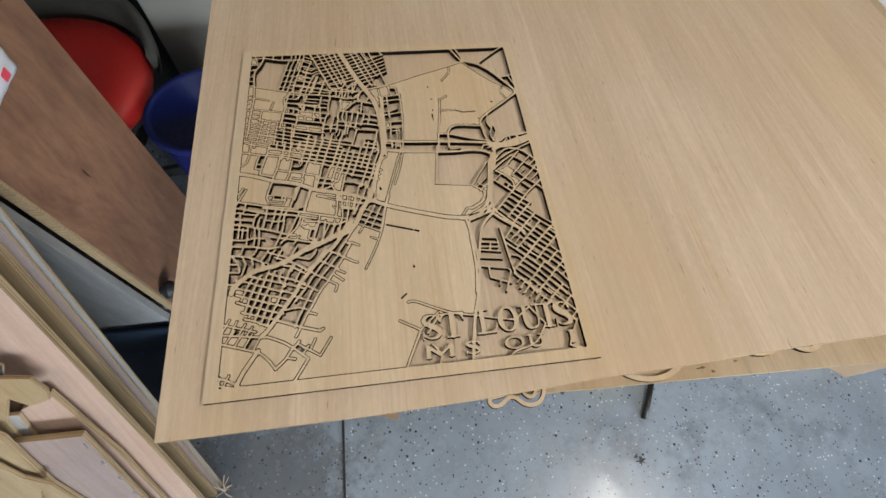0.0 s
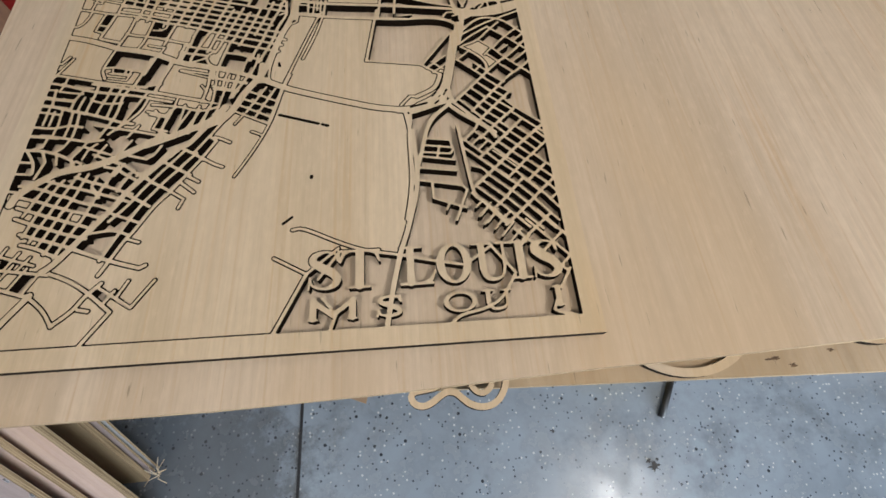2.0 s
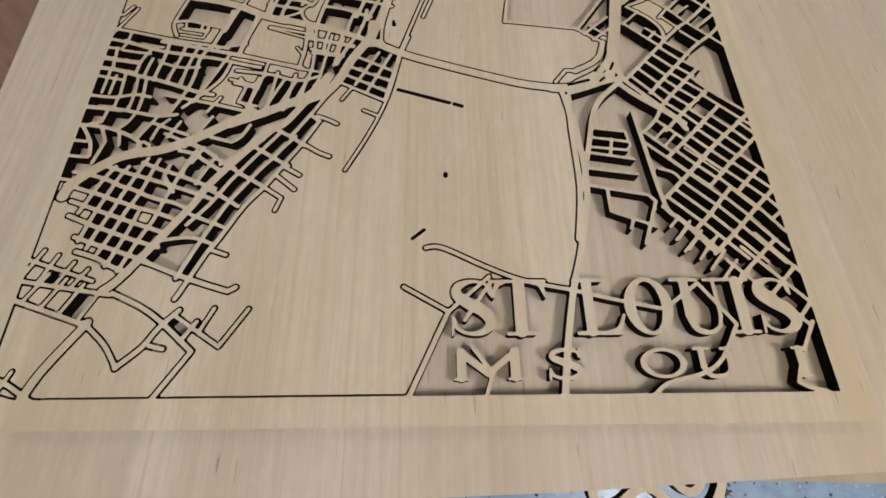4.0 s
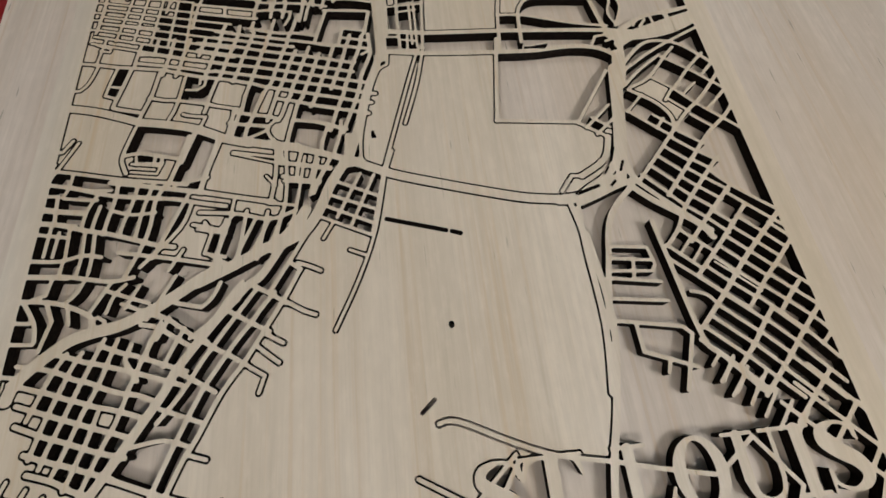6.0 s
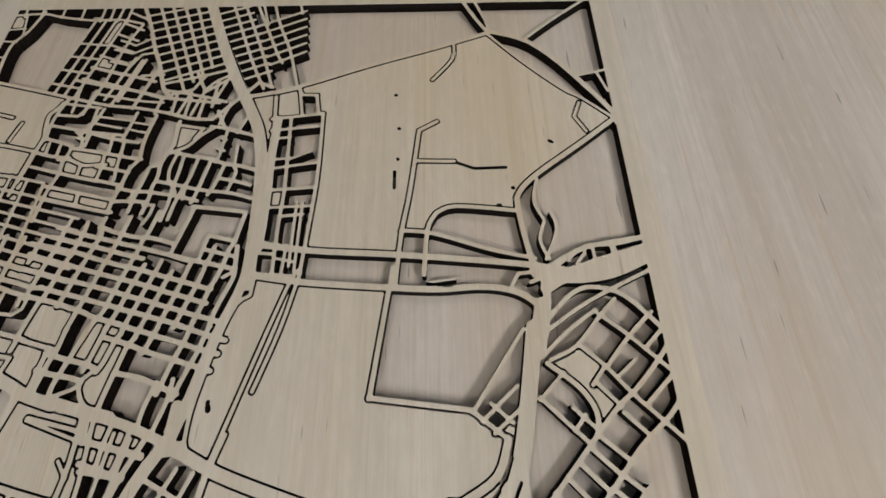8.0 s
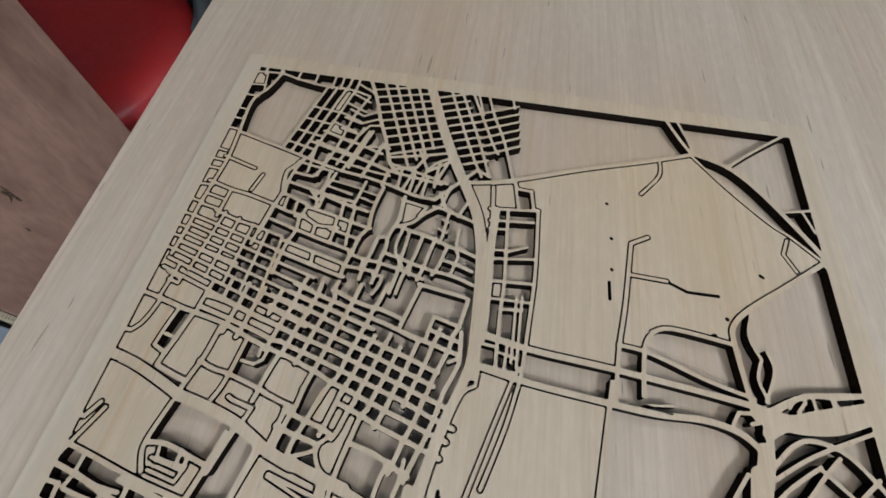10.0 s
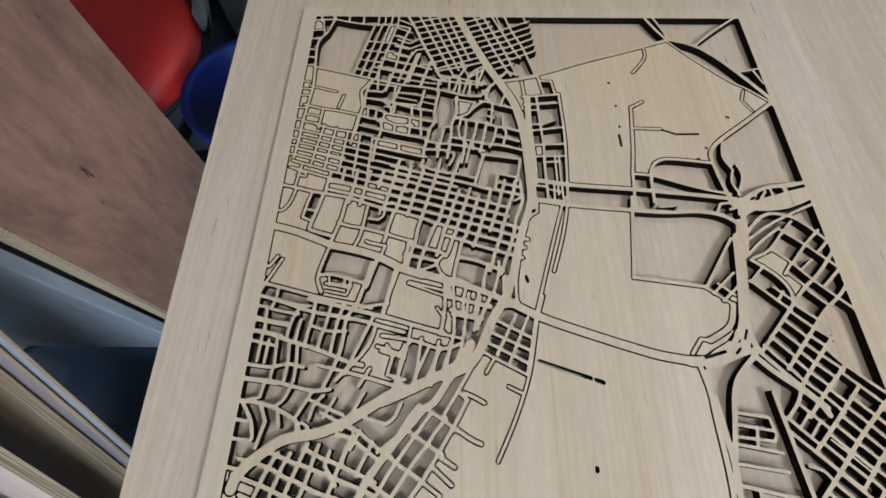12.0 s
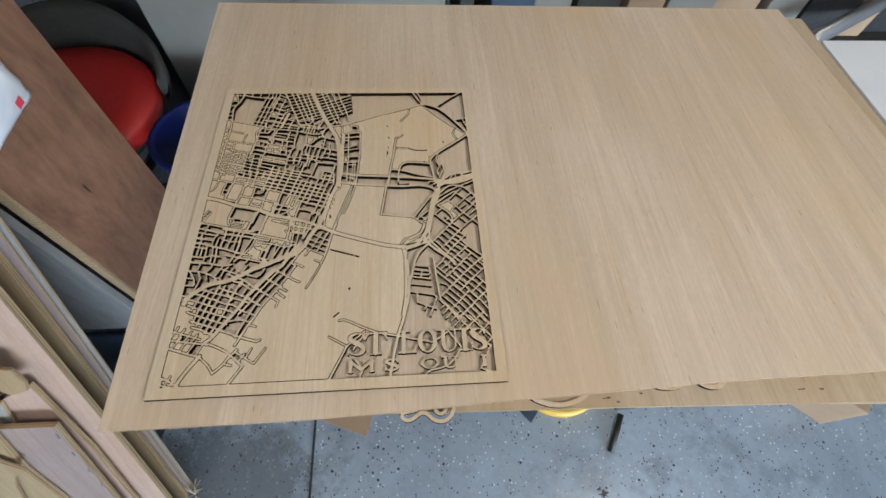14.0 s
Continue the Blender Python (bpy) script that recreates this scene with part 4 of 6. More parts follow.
road(2.4, (97.3, 258.6), (96.1, 251.8), (95.2, 245.7), (94.3, 239.7))
road(2, (67.1, 257.8), (70.7, 256.4), (80.4, 254.4), (78.3, 248), (77.4, 245.8))
road(5, (-14.7, 271.8), (-3.2, 269.9), (13.6, 265.9), (30.1, 259.8), (42.9, 254.4))
road(5.5, (42.9, 254.5), (57.1, 251.7), (72.8, 247.4), (84.8, 241.9), (93.3, 237.5), (107.2, 233))
road(5.5, (106.2, 234.1), (119.5, 230.5), (134.4, 227.1))
road(2.2, (40.7, 251.1), (37.9, 239.9), (36.4, 232.3), (36.7, 227.4), (40, 219.9))
road(2.4, (37.5, 232), (46.7, 232.5), (60.9, 228.6), (70.4, 226.1))
road(3, (75.3, 243), (72.8, 234.8), (69.6, 224))
road(2, (58.7, 228.3), (58.7, 223.6))
road(1.8, (45.4, 226), (58.4, 224.3))
road(1.6, (44, 230.3), (44.9, 225.2))
# the south side, below the wide road
road(4.5, (127.9, 167.7), (117.5, 151.6), (111.1, 147.2), (101.5, 136.5), (93.9, 127.3), (85.8, 116.8), (79.5, 107.7), (75.7, 99.4), (67.6, 87), (57, 71.1), (46.6, 56.2), (40.8, 50.8))
road(2.3, (115.8, 145.2), (107, 133.2), (101.3, 125.3), (96.2, 118.1), (91.6, 111.5), (83.9, 98.5), (74.1, 86.4))
road(2.3, (124.4, 142), (118, 134.1), (113.9, 128), (108, 120.8), (103.4, 114.3), (98.5, 106.9), (92.6, 97.5), (82.2, 74.7), (75, 57))
road(2.3, (136.9, 152.7), (129.3, 138.3), (121.1, 124.9), (116.2, 116.8), (110.9, 108.5), (101.9, 96.5), (92.3, 77.9), (87.3, 69.9), (78.8, 50.7), (76.6, 46.3))
road(2.2, (144.2, 179.2), (136, 165.4), (131.6, 157.6), (130.5, 156), (122.4, 142.8))
road(2.2, (131.6, 157.2), (136.9, 152.7))
road(2.3, (111, 147.9), (122, 141.6), (130.2, 135.8))
road(2.3, (101, 135.7), (107.2, 131.7), (115.3, 126.7), (122.6, 122.4))
road(2.3, (92.1, 120.8), (98.3, 116.5), (105.5, 112.4), (111.5, 108.5))
road(2.3, (81.9, 107.4), (89.8, 102.8), (99, 97.1))
road(2, (135.6, 156.4), (141.7, 153.9), (147.2, 150.9))
road(2, (130.8, 136.1), (138.2, 131.3), (144.7, 128.4))
road(2, (120.9, 121.4), (129.4, 116.3))
road(2, (116.8, 116.2), (127.6, 107.3))
road(1.8, (111.5, 108.5), (121.2, 102), (118.8, 94.6))
road(2.2, (76.3, 141.7), (88.8, 138.2), (93.6, 142.3), (97.3, 150))
road(2.2, (108.2, 149.4), (103.4, 143.7), (97, 134))
road(2.2, (65.4, 138.1), (73.8, 133.6), (80.3, 128.8), (88, 123.3), (93.3, 120.7))
road(2.6, (90.2, 236.2), (84.8, 216.8), (82.3, 203.6))
road(2.6, (72.2, 241.6), (68.1, 223.9), (63.7, 208.2))
road(2.2, (83.4, 203.2), (103.1, 198), (122.4, 193.4))
road(2.2, (32, 214.6), (47.9, 211.4), (63, 207.8), (83.5, 202.8))
road(1.8, (125.4, 217.5), (122.4, 221.8), (98.3, 227.7))
road(1.6, (42.1, 226), (57.4, 223))
road(1.6, (42.6, 220.7), (57, 217.9), (59.3, 224.9))
road(2, (55, 230.7), (54.6, 225.5))
keep((107.9, 217.7), (90.7, 195.8), (110.9, 189.9), (35.9, 235.6))
road(6.2, (86.3, 151.2), (100.5, 157.4), (117.6, 165.5), (127.5, 170.5), (134.8, 178.1), (139.5, 186.3))
road(6.2, (97.3, 158.6), (87.6, 153.2), (74.4, 144.8), (63.3, 138.4), (50, 133.1), (38, 131.1), (28.4, 128.4), (20.8, 123.3), (13.6, 117.6), (9.2, 113.3), (6, 108.4), (4.8, 103.6))
road(2.3, (21.6, 109.7), (24.8, 116.4), (28, 122.1))
road(2.3, (29, 106.9), (31.9, 115.8), (35.2, 122.1))
road(2.3, (36.1, 104.4), (39, 112.1), (41.9, 120.6), (44.5, 127.2))
road(2.3, (40.5, 94.2), (43.9, 101.9), (46.7, 110.3), (48.5, 118.3), (50.9, 126.6))
road(2.3, (59.1, 101.3), (62.9, 113.2), (65.4, 119.6), (68.2, 126.6))
road(2.3, (62.7, 106.1), (55.7, 115.9), (57.6, 123.4))
road(2.3, (21.6, 109.7), (19.1, 102.1), (16.1, 93.7))
road(2.3, (29, 106.9), (26.5, 99.2), (24, 91.1), (22.1, 83), (20.8, 77.5))
road(2.3, (36.1, 104.4), (33.7, 96.6), (31.1, 88.6), (28.2, 80.8), (26.2, 73.2))
road(2.3, (40.5, 94.2), (38, 86.1), (35.5, 78.2), (32.5, 70.5))
road(2.3, (47.3, 93.7), (45, 83.6), (42.4, 75.6), (40, 68.3), (38.2, 63.7))
road(2.3, (59, 100.1), (56, 88.8), (52.6, 81), (49.5, 73.2), (46.9, 65.7), (45.2, 61.1))
road(2.3, (4, 110.8), (16.4, 106.9), (23.8, 104.6), (31.6, 101.5), (38.1, 99.4), (45.7, 96.6), (54.3, 94.3), (62.6, 91.4), (67.1, 89.7))
road(2.3, (10, 100.7), (21.4, 96.6), (29.2, 93.7), (35.6, 91.4), (42.8, 88.8), (50, 86.3), (58.4, 83.5), (64.8, 81))
road(2.3, (11.4, 92), (19.5, 88.6), (26.4, 85.8), (33.2, 83.5), (40.2, 80.9), (47.1, 78.3), (55.1, 75.8), (62.3, 73.7))
road(2.3, (18.1, 79.7), (30.7, 75.3), (37.7, 73.2), (44.6, 70.7), (51.8, 68.2), (58.2, 65.7))
road(2.3, (21.2, 71.6), (32.9, 67.8), (42.1, 63.1), (50.7, 60))
road(2.3, (6, 118.9), (17.2, 116.4), (26.6, 113.3), (34, 109.7), (41, 107.6), (48.7, 104), (56.6, 101.3), (64.2, 99.6), (71, 96.6))
road(2.3, (23.9, 122), (32, 119.3), (37.3, 117.3), (44.1, 115.5), (50.4, 113.4), (57.1, 111.3), (63.4, 109.1), (72.3, 106.1), (83.5, 101.9))
road(2.3, (42.2, 124.6), (46.9, 122.7), (54.1, 119.6), (60.3, 117.7), (71.3, 113.4), (77.1, 111), (85, 107.9))
road(2.3, (60.7, 132.5), (68.7, 130.5), (75.6, 126), (85.1, 119.7))
road(2.2, (70.2, 132.5), (65.8, 122.2), (65.5, 115.9))
road(2.2, (73.9, 134.5), (69.2, 124.7))
road(2.2, (81.8, 128.6), (75.8, 115.9), (74, 111))
road(2.2, (-1.1, 226), (13.2, 222.7), (35.4, 217), (49.3, 214.1), (68, 210.6), (74.4, 209))
road(2.6, (-2.9, 193.5), (9.3, 191.6), (23.4, 187), (37.1, 183.3), (52.2, 178.1), (62.2, 174.4), (71.8, 172.2))
road(2.4, (-2.3, 163.7), (18.2, 161.7), (31.2, 158.9), (42.9, 156.6), (53.5, 157.6))
road(2.2, (-0.9, 172.2), (14.2, 170.4), (25.8, 172.4), (35.3, 170.5))
road(2.2, (5.7, 209.2), (6.4, 200.3), (7.2, 192.7))
road(2, (-4.6, 210.3), (5.7, 209.2))
road(2, (-3.3, 203.1), (6.3, 200.6))
road(2, (11.8, 214.2), (22.9, 211), (33.8, 210))
road(2, (9.2, 207.6), (17.3, 206), (27.2, 204.5))
road(2, (7.5, 200.3), (13.7, 199.2), (22.2, 198))
road(2.2, (26.6, 210.2), (26.5, 206.9), (23.1, 198.8), (21.9, 188.1))
road(2.2, (29.6, 200.5), (28.3, 193.3), (27.6, 186.3))
road(2.4, (37, 215.3), (36.8, 203.8), (34.8, 191), (34.1, 183.6))
road(2, (11.1, 221.8), (10.3, 213.4), (8.3, 208.4))
road(2.2, (48.2, 213.8), (46.4, 200.2), (43.5, 188.7), (42.6, 181.8))
road(2.2, (56.4, 212.2), (53.3, 199.1), (51.9, 189.6), (50.9, 178.8))
road(2.4, (63.3, 210.6), (58.7, 200.7), (58, 188.1), (56, 176.6), (48.9, 158.3))
road(2, (39.9, 205.4), (49.7, 203.9), (62, 201.6))
road(2, (37.7, 196.6), (47.9, 193.5), (59.5, 193.6))
road(2, (6.2, 192.3), (5.7, 174))
road(2, (16.1, 189), (17, 171.9))
road(2, (24.4, 185.5), (25.2, 172.4), (24.6, 162.5))
road(2.2, (29.7, 183.2), (30.6, 171.2), (30.3, 161.8))
road(2, (10.9, 186.9), (10.4, 173.3))
road(2, (16.4, 170.4), (15.8, 162.4))
road(2, (13, 161), (11.6, 152.5), (5.6, 151.1))
road(2, (29.3, 158.2), (26.1, 151.2), (21, 147))
road(2.4, (-3, 151), (12.8, 149), (23.6, 145.7), (35.2, 139.6), (38.2, 133.7))
road(2.2, (1.8, 149.7), (9, 138.9), (11.3, 129.7))
road(2.2, (12.8, 149), (17.4, 138.9), (14.2, 124.6))
road(2, (23.6, 145.7), (25.8, 136.3))
road(2, (43, 156.2), (38.9, 148.5), (35.1, 141.7))
road(2, (50.2, 154.1), (45.3, 148.5), (43, 140.3))
road(2, (57.1, 152.7), (51.7, 141.7))
road(2, (42.3, 151.3), (52.2, 147.2), (63.1, 143.1))
road(2, (-1.2, 129.6), (10.7, 128.4))
road(2, (-3.1, 140.2), (6.9, 138.9))
road(9, (334, 293), (350.5, 290.2), (370.5, 292.5), (389, 300.1), (400.3, 305.6))
road(2, (342.7, 294.7), (357.2, 304.7), (363.3, 306.6), (376.3, 307), (393.1, 311.1))
road(1.8, (354.4, 296.7), (358.9, 302.1), (358.7, 305.2))
road(1.8, (363.9, 298.5), (363.2, 306.1))
road(1.8, (376.3, 300), (374.1, 306.7))
road(7.5, (333.8, 275.2), (331.9, 263.9), (329.4, 251.9))
road(7.5, (328.6, 264), (322.8, 231.1), (318.8, 212.2), (316, 201.6))
road(4.5, (316.3, 203.3), (306.2, 190.2), (294.5, 182.9), (285.8, 177.9), (275.9, 176.7))
road(4, (317.4, 203.2), (318.4, 192.6), (320.1, 185.6))
road(3.4, (320.1, 185.6), (307.6, 181.7), (293.8, 176.4), (286.2, 173.9))
road(2.4, (319.9, 184.8), (306, 170.5), (298.8, 158.8), (295.4, 148))
road(2.8, (319.9, 184.8), (332.1, 171.4), (342.7, 160.2), (351.8, 151.1))
# the yards and short streets beside the centre
road(4.2, (126.5, 228.8), (136.1, 225.9), (149.6, 221.2), (165, 214.6))
road(2.2, (152.3, 241.7), (149.1, 230.7), (148.1, 221.9))
road(2.2, (159.6, 243.2), (158.9, 233.9), (155.4, 221.3))
road(5, (163.9, 231.4), (163.5, 223.5), (163.1, 214.8))
road(2.6, (125, 226.9), (125.9, 217.2))
road(2.2, (136.8, 223.9), (135.2, 216.3), (134.4, 207))
road(2.2, (145.2, 220.2), (143.9, 213.6), (141.8, 204.5))
road(2.4, (125.9, 217.6), (138, 214.6), (153, 210.6))
road(2.4, (126.7, 208.7), (139.7, 204.7), (147, 203))
road(2.6, (152.4, 216.7), (149.4, 210.3), (146.1, 203.2), (143.7, 196.3))
keep((130.4, 222.1), (140.2, 217.8), (148.7, 215.1), (130.6, 212), (138.1, 210), (145.7, 207.9))
road(2.1, (57.9, 426.1), (80.7, 420.1), (102.5, 415.3), (115.9, 410.9))
road(2.1, (65, 436.4), (88, 430.1), (108.4, 423.7))
road(2.1, (98, 442.2), (93.9, 427), (89.1, 408.6))
road(2.1, (107.3, 432.7), (104.6, 421.9), (99.5, 403.9))
road(2.1, (115.9, 410.9), (113.9, 398.6))
road(2.1, (91.1, 444), (86.8, 430), (80.6, 410))
road(2.1, (113.8, 421.8), (139, 428.2), (154.5, 433.1))
road(2.1, (118.3, 412.4), (133.4, 416.8), (136.9, 423.6), (139.4, 428.3))
road(2.1, (116.8, 410.5), (135.4, 408), (151.7, 405.8))
road(2.1, (141.1, 414.6), (155.8, 426.1))
road(2.1, (124.3, 412.4), (123.9, 398))
road(2.1, (133.3, 410.2), (132.2, 396.2))
road(2.1, (142.1, 409.9), (140.6, 393.8))
road(2.1, (58.4, 409.6), (55.5, 400.6), (54.1, 390.9), (54.7, 380.6))
road(2.1, (55.8, 398.7), (68.3, 397.4), (73, 405.3))
road(2.1, (54.1, 390.9), (68, 388), (81.7, 385.1), (98.9, 382.8))
road(2.1, (78.6, 403.6), (78.3, 389.3), (78.1, 381.3))
road(2.1, (148.1, 423.8), (147.6, 411.3), (147.4, 402.9))
slot(2, (294.5, 359.4), (304.2, 355.3), (322.1, 355.6))
slot(2, (259.2, 354), (259.4, 343.5))
slot(2, (258.7, 409.8), (259.1, 409.4))
slot(2, (261, 384.2), (261.4, 383.9))
slot(2, (260.8, 362.7), (261, 362.3))
slot(2.2, (325, 342.3), (325.3, 342))
slot(2.2, (316.1, 331.2), (317.1, 331.4))
slot(2, (348.8, 373.5), (350.4, 372.5))
slot(2.6, (178, 230.6), (178.3, 229.3))
slot(2.6, (182.3, 176.2), (212.9, 166.3))
slot(2.6, (216, 165.4), (220.3, 163.8))
slot(2.6, (210, 116.8), (210, 115.7))
slot(2, (177.7, 232.8), (177.7, 232.1))
slot(2, (192.3, 77.8), (198.2, 82.8))
slot(1.8, (309.9, 198.9), (313.3, 207.1))
slot(1.8, (304.2, 190.9), (307, 194.7))
slot(2, (286.3, 179.8), (299, 183.6))
slot(2, (288.1, 170.4), (286.6, 158.5))
slot(1.6, (316.4, 197.5), (313.8, 192))
slot(1.6, (309, 185.6), (306.1, 182.8))
slot(1.6, (273, 287.6), (289.3, 285.6))
keep((347.8, 247), (357.9, 226.1))
keep((216.1, 149.8), (220.3, 242.6), (192.5, 245.7), (106.5, 208.1), (92.3, 192.3), (111.9, 189.3), (130, 213.3))
keep((138.9, 210.8), (126.9, 202.7), (125.7, 188.7), (160.5, 161.4), (141.7, 163.4), (222.6, 323.5), (241.5, 344.4), (195.4, 217.5))
keep((232, 187.3), (201.1, 197.6))
keep((248.4, 353.8), (309, 380), (240.2, 267.9), (230.3, 374.1), (195.4, 262.1), (199, 278.7), (297.8, 438.5), (278.2, 372.3))
keep((280.9, 336.9))
keep((22.5, 22.4), (60.1, 5.5), (125.6, 8.5), (87, 39.9), (65.3, 32.4), (-1.8, 50.4), (9.3, 46.9), (20.9, 43.4))
keep((34.9, 39.8), (1.4, 2.2), (11.5, 1.2), (86.5, 3.1), (-1.5, 6.8), (-8, -0.3), (15.7, 0.8), (62.8, 51.6))
keep((8.5, 93.8), (5.3, 85.5), (13.3, 82.8), (20.6, 80.4), (2.7, 78.6), (10, 76.5), (17.3, 74), (24.1, 71.7))
keep((6.2, 69.9), (15.2, 67.3), (0.7, 62.1), (10.5, 60.2), (19.3, 57), (27.4, 54.8), (48.3, 87.9), (0.5, 74.9))
keep((-1.3, 71.1), (70.1, 53.6), (94.9, 60.8), (-1.7, 61.5))
keep((196.3, 338.9))
keep((3.3, 477), (71.2, 457.5), (71.1, 442.6))
keep((192.7, 404.2), (0.2, 479.5))
keep((7.8, 479.1))
keep((4.2, 226.3))
keep((68.9, 302.1), (71.4, 295.9), (126, 266.3), (88, 268))
keep((126.1, 266), (115, 259.3), (123.2, 256.7), (130.2, 254.4), (91.3, 254.8), (90.5, 269.3))
keep((80.6, 368.8), (74.2, 361.1), (84.7, 358.4), (97.8, 364.1), (75.5, 343), (93.5, 337.7), (137.2, 384.4))
keep((42.3, 302.7), (56.2, 299.5), (69.6, 295.7), (71.7, 302.4), (57, 279.8), (51.7, 262.8), (70.1, 262.1), (92.7, 270.4), (1, 293.9), (6.8, 277.9), (19.2, 304.9))
keep((40.1, 274), (89.3, 255.4), (12.6, 250.1), (113.1, 229.7), (39.8, 227.8), (70.6, 263.2))
keep_within((6.6, 418.8), (57.3, 409), (52.5, 388.4), (57.1, 380.3), (57.1, 348.9), (53.1, 340.5), (41.5, 334.6), (39.2, 323.1), (34.4, 318.7), (35.4, 308.2), (32.7, 299.4), (16.1, 291.2), (15.7, 274.2), (-10.6, 272.7), (-9.1, 307.7), (-8.5, 333.6), (-8.9, 373), (-5.6, 419.1))


# -- the lettering, cut in a wide roman face --
def stroke(*pts):
    """A pen stroke of changing width through (x, y, width)."""
    fine = rounded([p[:2] for p in pts])
    n = len(fine)
    w = np.interp(np.linspace(0, len(pts) - 1, n), range(len(pts)), [p[2] for p in pts])
    weld(*distance(fine, list(w)), soft=0.5)


def stem(x, y0, y1, w):
    stroke((x, y0 + w / 3, w), (x, y1 - w / 3, w))


def serif(x0, x1, y, w=1.7):
    stroke((x0, y, w), (x1, y, w))


def bowl(x0, x1, y0, y1, thick, thin):
    """An upright oval ring, thick at its sides."""
    sl = window([(x0, y0), (x1, y1)], 4)
    cx, cy, rx, ry = (x0 + x1) / 2, (y0 + y1) / 2, (x1 - x0) / 2, (y1 - y0) / 2
    px, py = gx[sl[1]][None, :] - cx, gy[sl[0]][:, None] - cy

    def oval(a, b):
        q = np.hypot(px / a, py / b)
        return (q - 1) * q / np.maximum(np.hypot(px / a ** 2, py / b ** 2), 1e-6)
    weld(sl, np.maximum(oval(rx, ry), -oval(rx - thick, ry - thin)), soft=0.5)


def letter_s(x0, x1, y0, y1, w):
    W, H = x1 - x0, y1 - y0
    at = lambda u, v, k: (x0 + u * W, y0 + v * H, k)
    stroke(at(0.86, 0.74, 1.4), at(0.80, 0.90, 1.5), at(0.50, 0.97, 1.7), at(0.20, 0.88, w * 0.8), at(0.16, 0.72, w), at(0.42, 0.56, w * 1.15),
           at(0.72, 0.42, w * 1.15), at(0.86, 0.24, w), at(0.74, 0.09, w * 0.7), at(0.45, 0.03, 1.7), at(0.16, 0.12, 1.5), at(0.10, 0.28, 1.4))
    stroke(at(0.90, 0.70, 1.3), at(0.88, 0.98, 1.3))
    stroke(at(0.06, 0.02, 1.3), at(0.08, 0.32, 1.3))


def upper_line():
    lo, hi = 27.0, 55.0
    letter_s(211, 234, lo, hi, 5.2)
    stem(245.5, lo, hi, 5.8)                                   # T
    serif(232.5, 258.5, hi - 1)
    stroke((238.0, hi - 1.2, 2.2), (234.6, hi - 3.0, 2.6), (232.6, hi - 9, 1.3))
    stroke((253.0, hi - 1.2, 2.2), (256.4, hi - 3.0, 2.6), (258.6, hi - 9, 1.3))
    serif(239, 252, lo + 0.8)
    stem(279.5, lo, hi, 5.0)                                   # L
    serif(273, 287, hi - 0.8)
    serif(273, 294, lo + 0.8, 1.9)
    stroke((288.0, lo + 1, 2.0), (293.0, lo + 3.0, 2.6), (296, lo + 9.5, 1.3))
    bowl(297, 321, lo - 0.5, hi + 0.5, 5.6, 2.0)               # O
    stem(328.5, lo + 8, hi, 4.6)                               # U
    serif(322, 335, hi - 0.8)
    stroke((328.5, lo + 9, 4.6), (330.5, lo + 2.6, 3.4), (336, lo + 0.6, 2.2), (341.5, lo + 3, 2.0), (343.5, lo + 9, 1.9))
    stem(343.5, lo + 8, hi, 1.9)
    serif(339, 348, hi - 0.8)
    stem(355, lo, hi, 5.6)                                     # I
    serif(349, 361, hi - 0.8)
    serif(349, 361, lo + 0.8)
    letter_s(362.5, 383, lo, hi, 6.0)


def lower_line():
    lo, hi = 6.5, 20.5
    for x in (216, 241):                                       # M
        stem(x, lo, hi, 4.4)
        serif(x - 3.0, x + 2.8, lo + 0.5, 1.2)
    stroke((216, hi - 1.5, 3.6), (228.5, lo + 3, 3.2))
    stroke((241, hi - 1.5, 3.0), (228.5, lo + 3, 3.0))
    letter_s(256, 274, lo, hi, 3.0)                            # S
    bowl(300, 322, lo, hi, 3.2, 1.6)                           # O
    stem(329.5, lo + 5, hi, 3.0)                               # U
    serif(326, 333, hi - 0.6, 1.3)
    stroke((329.5, lo + 5, 3.0), (332, lo + 1.2, 2.2), (337, lo + 0.8, 1.9), (341, lo + 2.5, 1.9), (342, lo + 6, 1.9))
    stem(342, lo + 5, hi, 1.9)
    serif(339, 345, hi - 0.6, 1.3)
    stem(376.5, lo, hi, 3.8)                                   # I
    serif(373.5, 379.5, hi - 0.6, 1.3)
    serif(373.5, 379.5, lo + 0.6, 1.3)


upper_line()
lower_line()


def label_runs(mask):
    """Numbers the connected patches of a mask, 0 where it is false."""
    h, w = mask.shape
    out = np.zeros((h, w), np.int32)
    boss = [0]

    def find(a):
        while boss[a] != a:
            boss[a] = boss[boss[a]]
            a = boss[a]
        return a
    before = []
    padded = np.zeros((h, w + 2), np.int8)
    padded[:, 1:-1] = mask
    step = np.diff(padded, axis=1)
    for j in range(h):
        starts, ends = np.flatnonzero(step[j] == 1), np.flatnonzero(step[j] == -1)
        now, k = [], 0
        for s, e in zip(starts.tolist(), ends.tolist()):
            mine = 0
            while k < len(before) and before[k][1] <= s:
                k += 1
            q = k
            while q < len(before) and before[q][0] < e:
                other = find(before[q][2])
                if not mine:
                    mine = other
                elif other != mine:
                    boss[max(other, mine)] = min(other, mine)
                    mine = min(other, mine)
                q += 1
            if not mine:
                mine = len(boss)
                boss.append(mine)
            now.append((s, e, mine))
            out[j, s:e] = mine
        before = now
    flat = np.array([find(a) for a in range(len(boss))], np.int32)
    return flat[out]


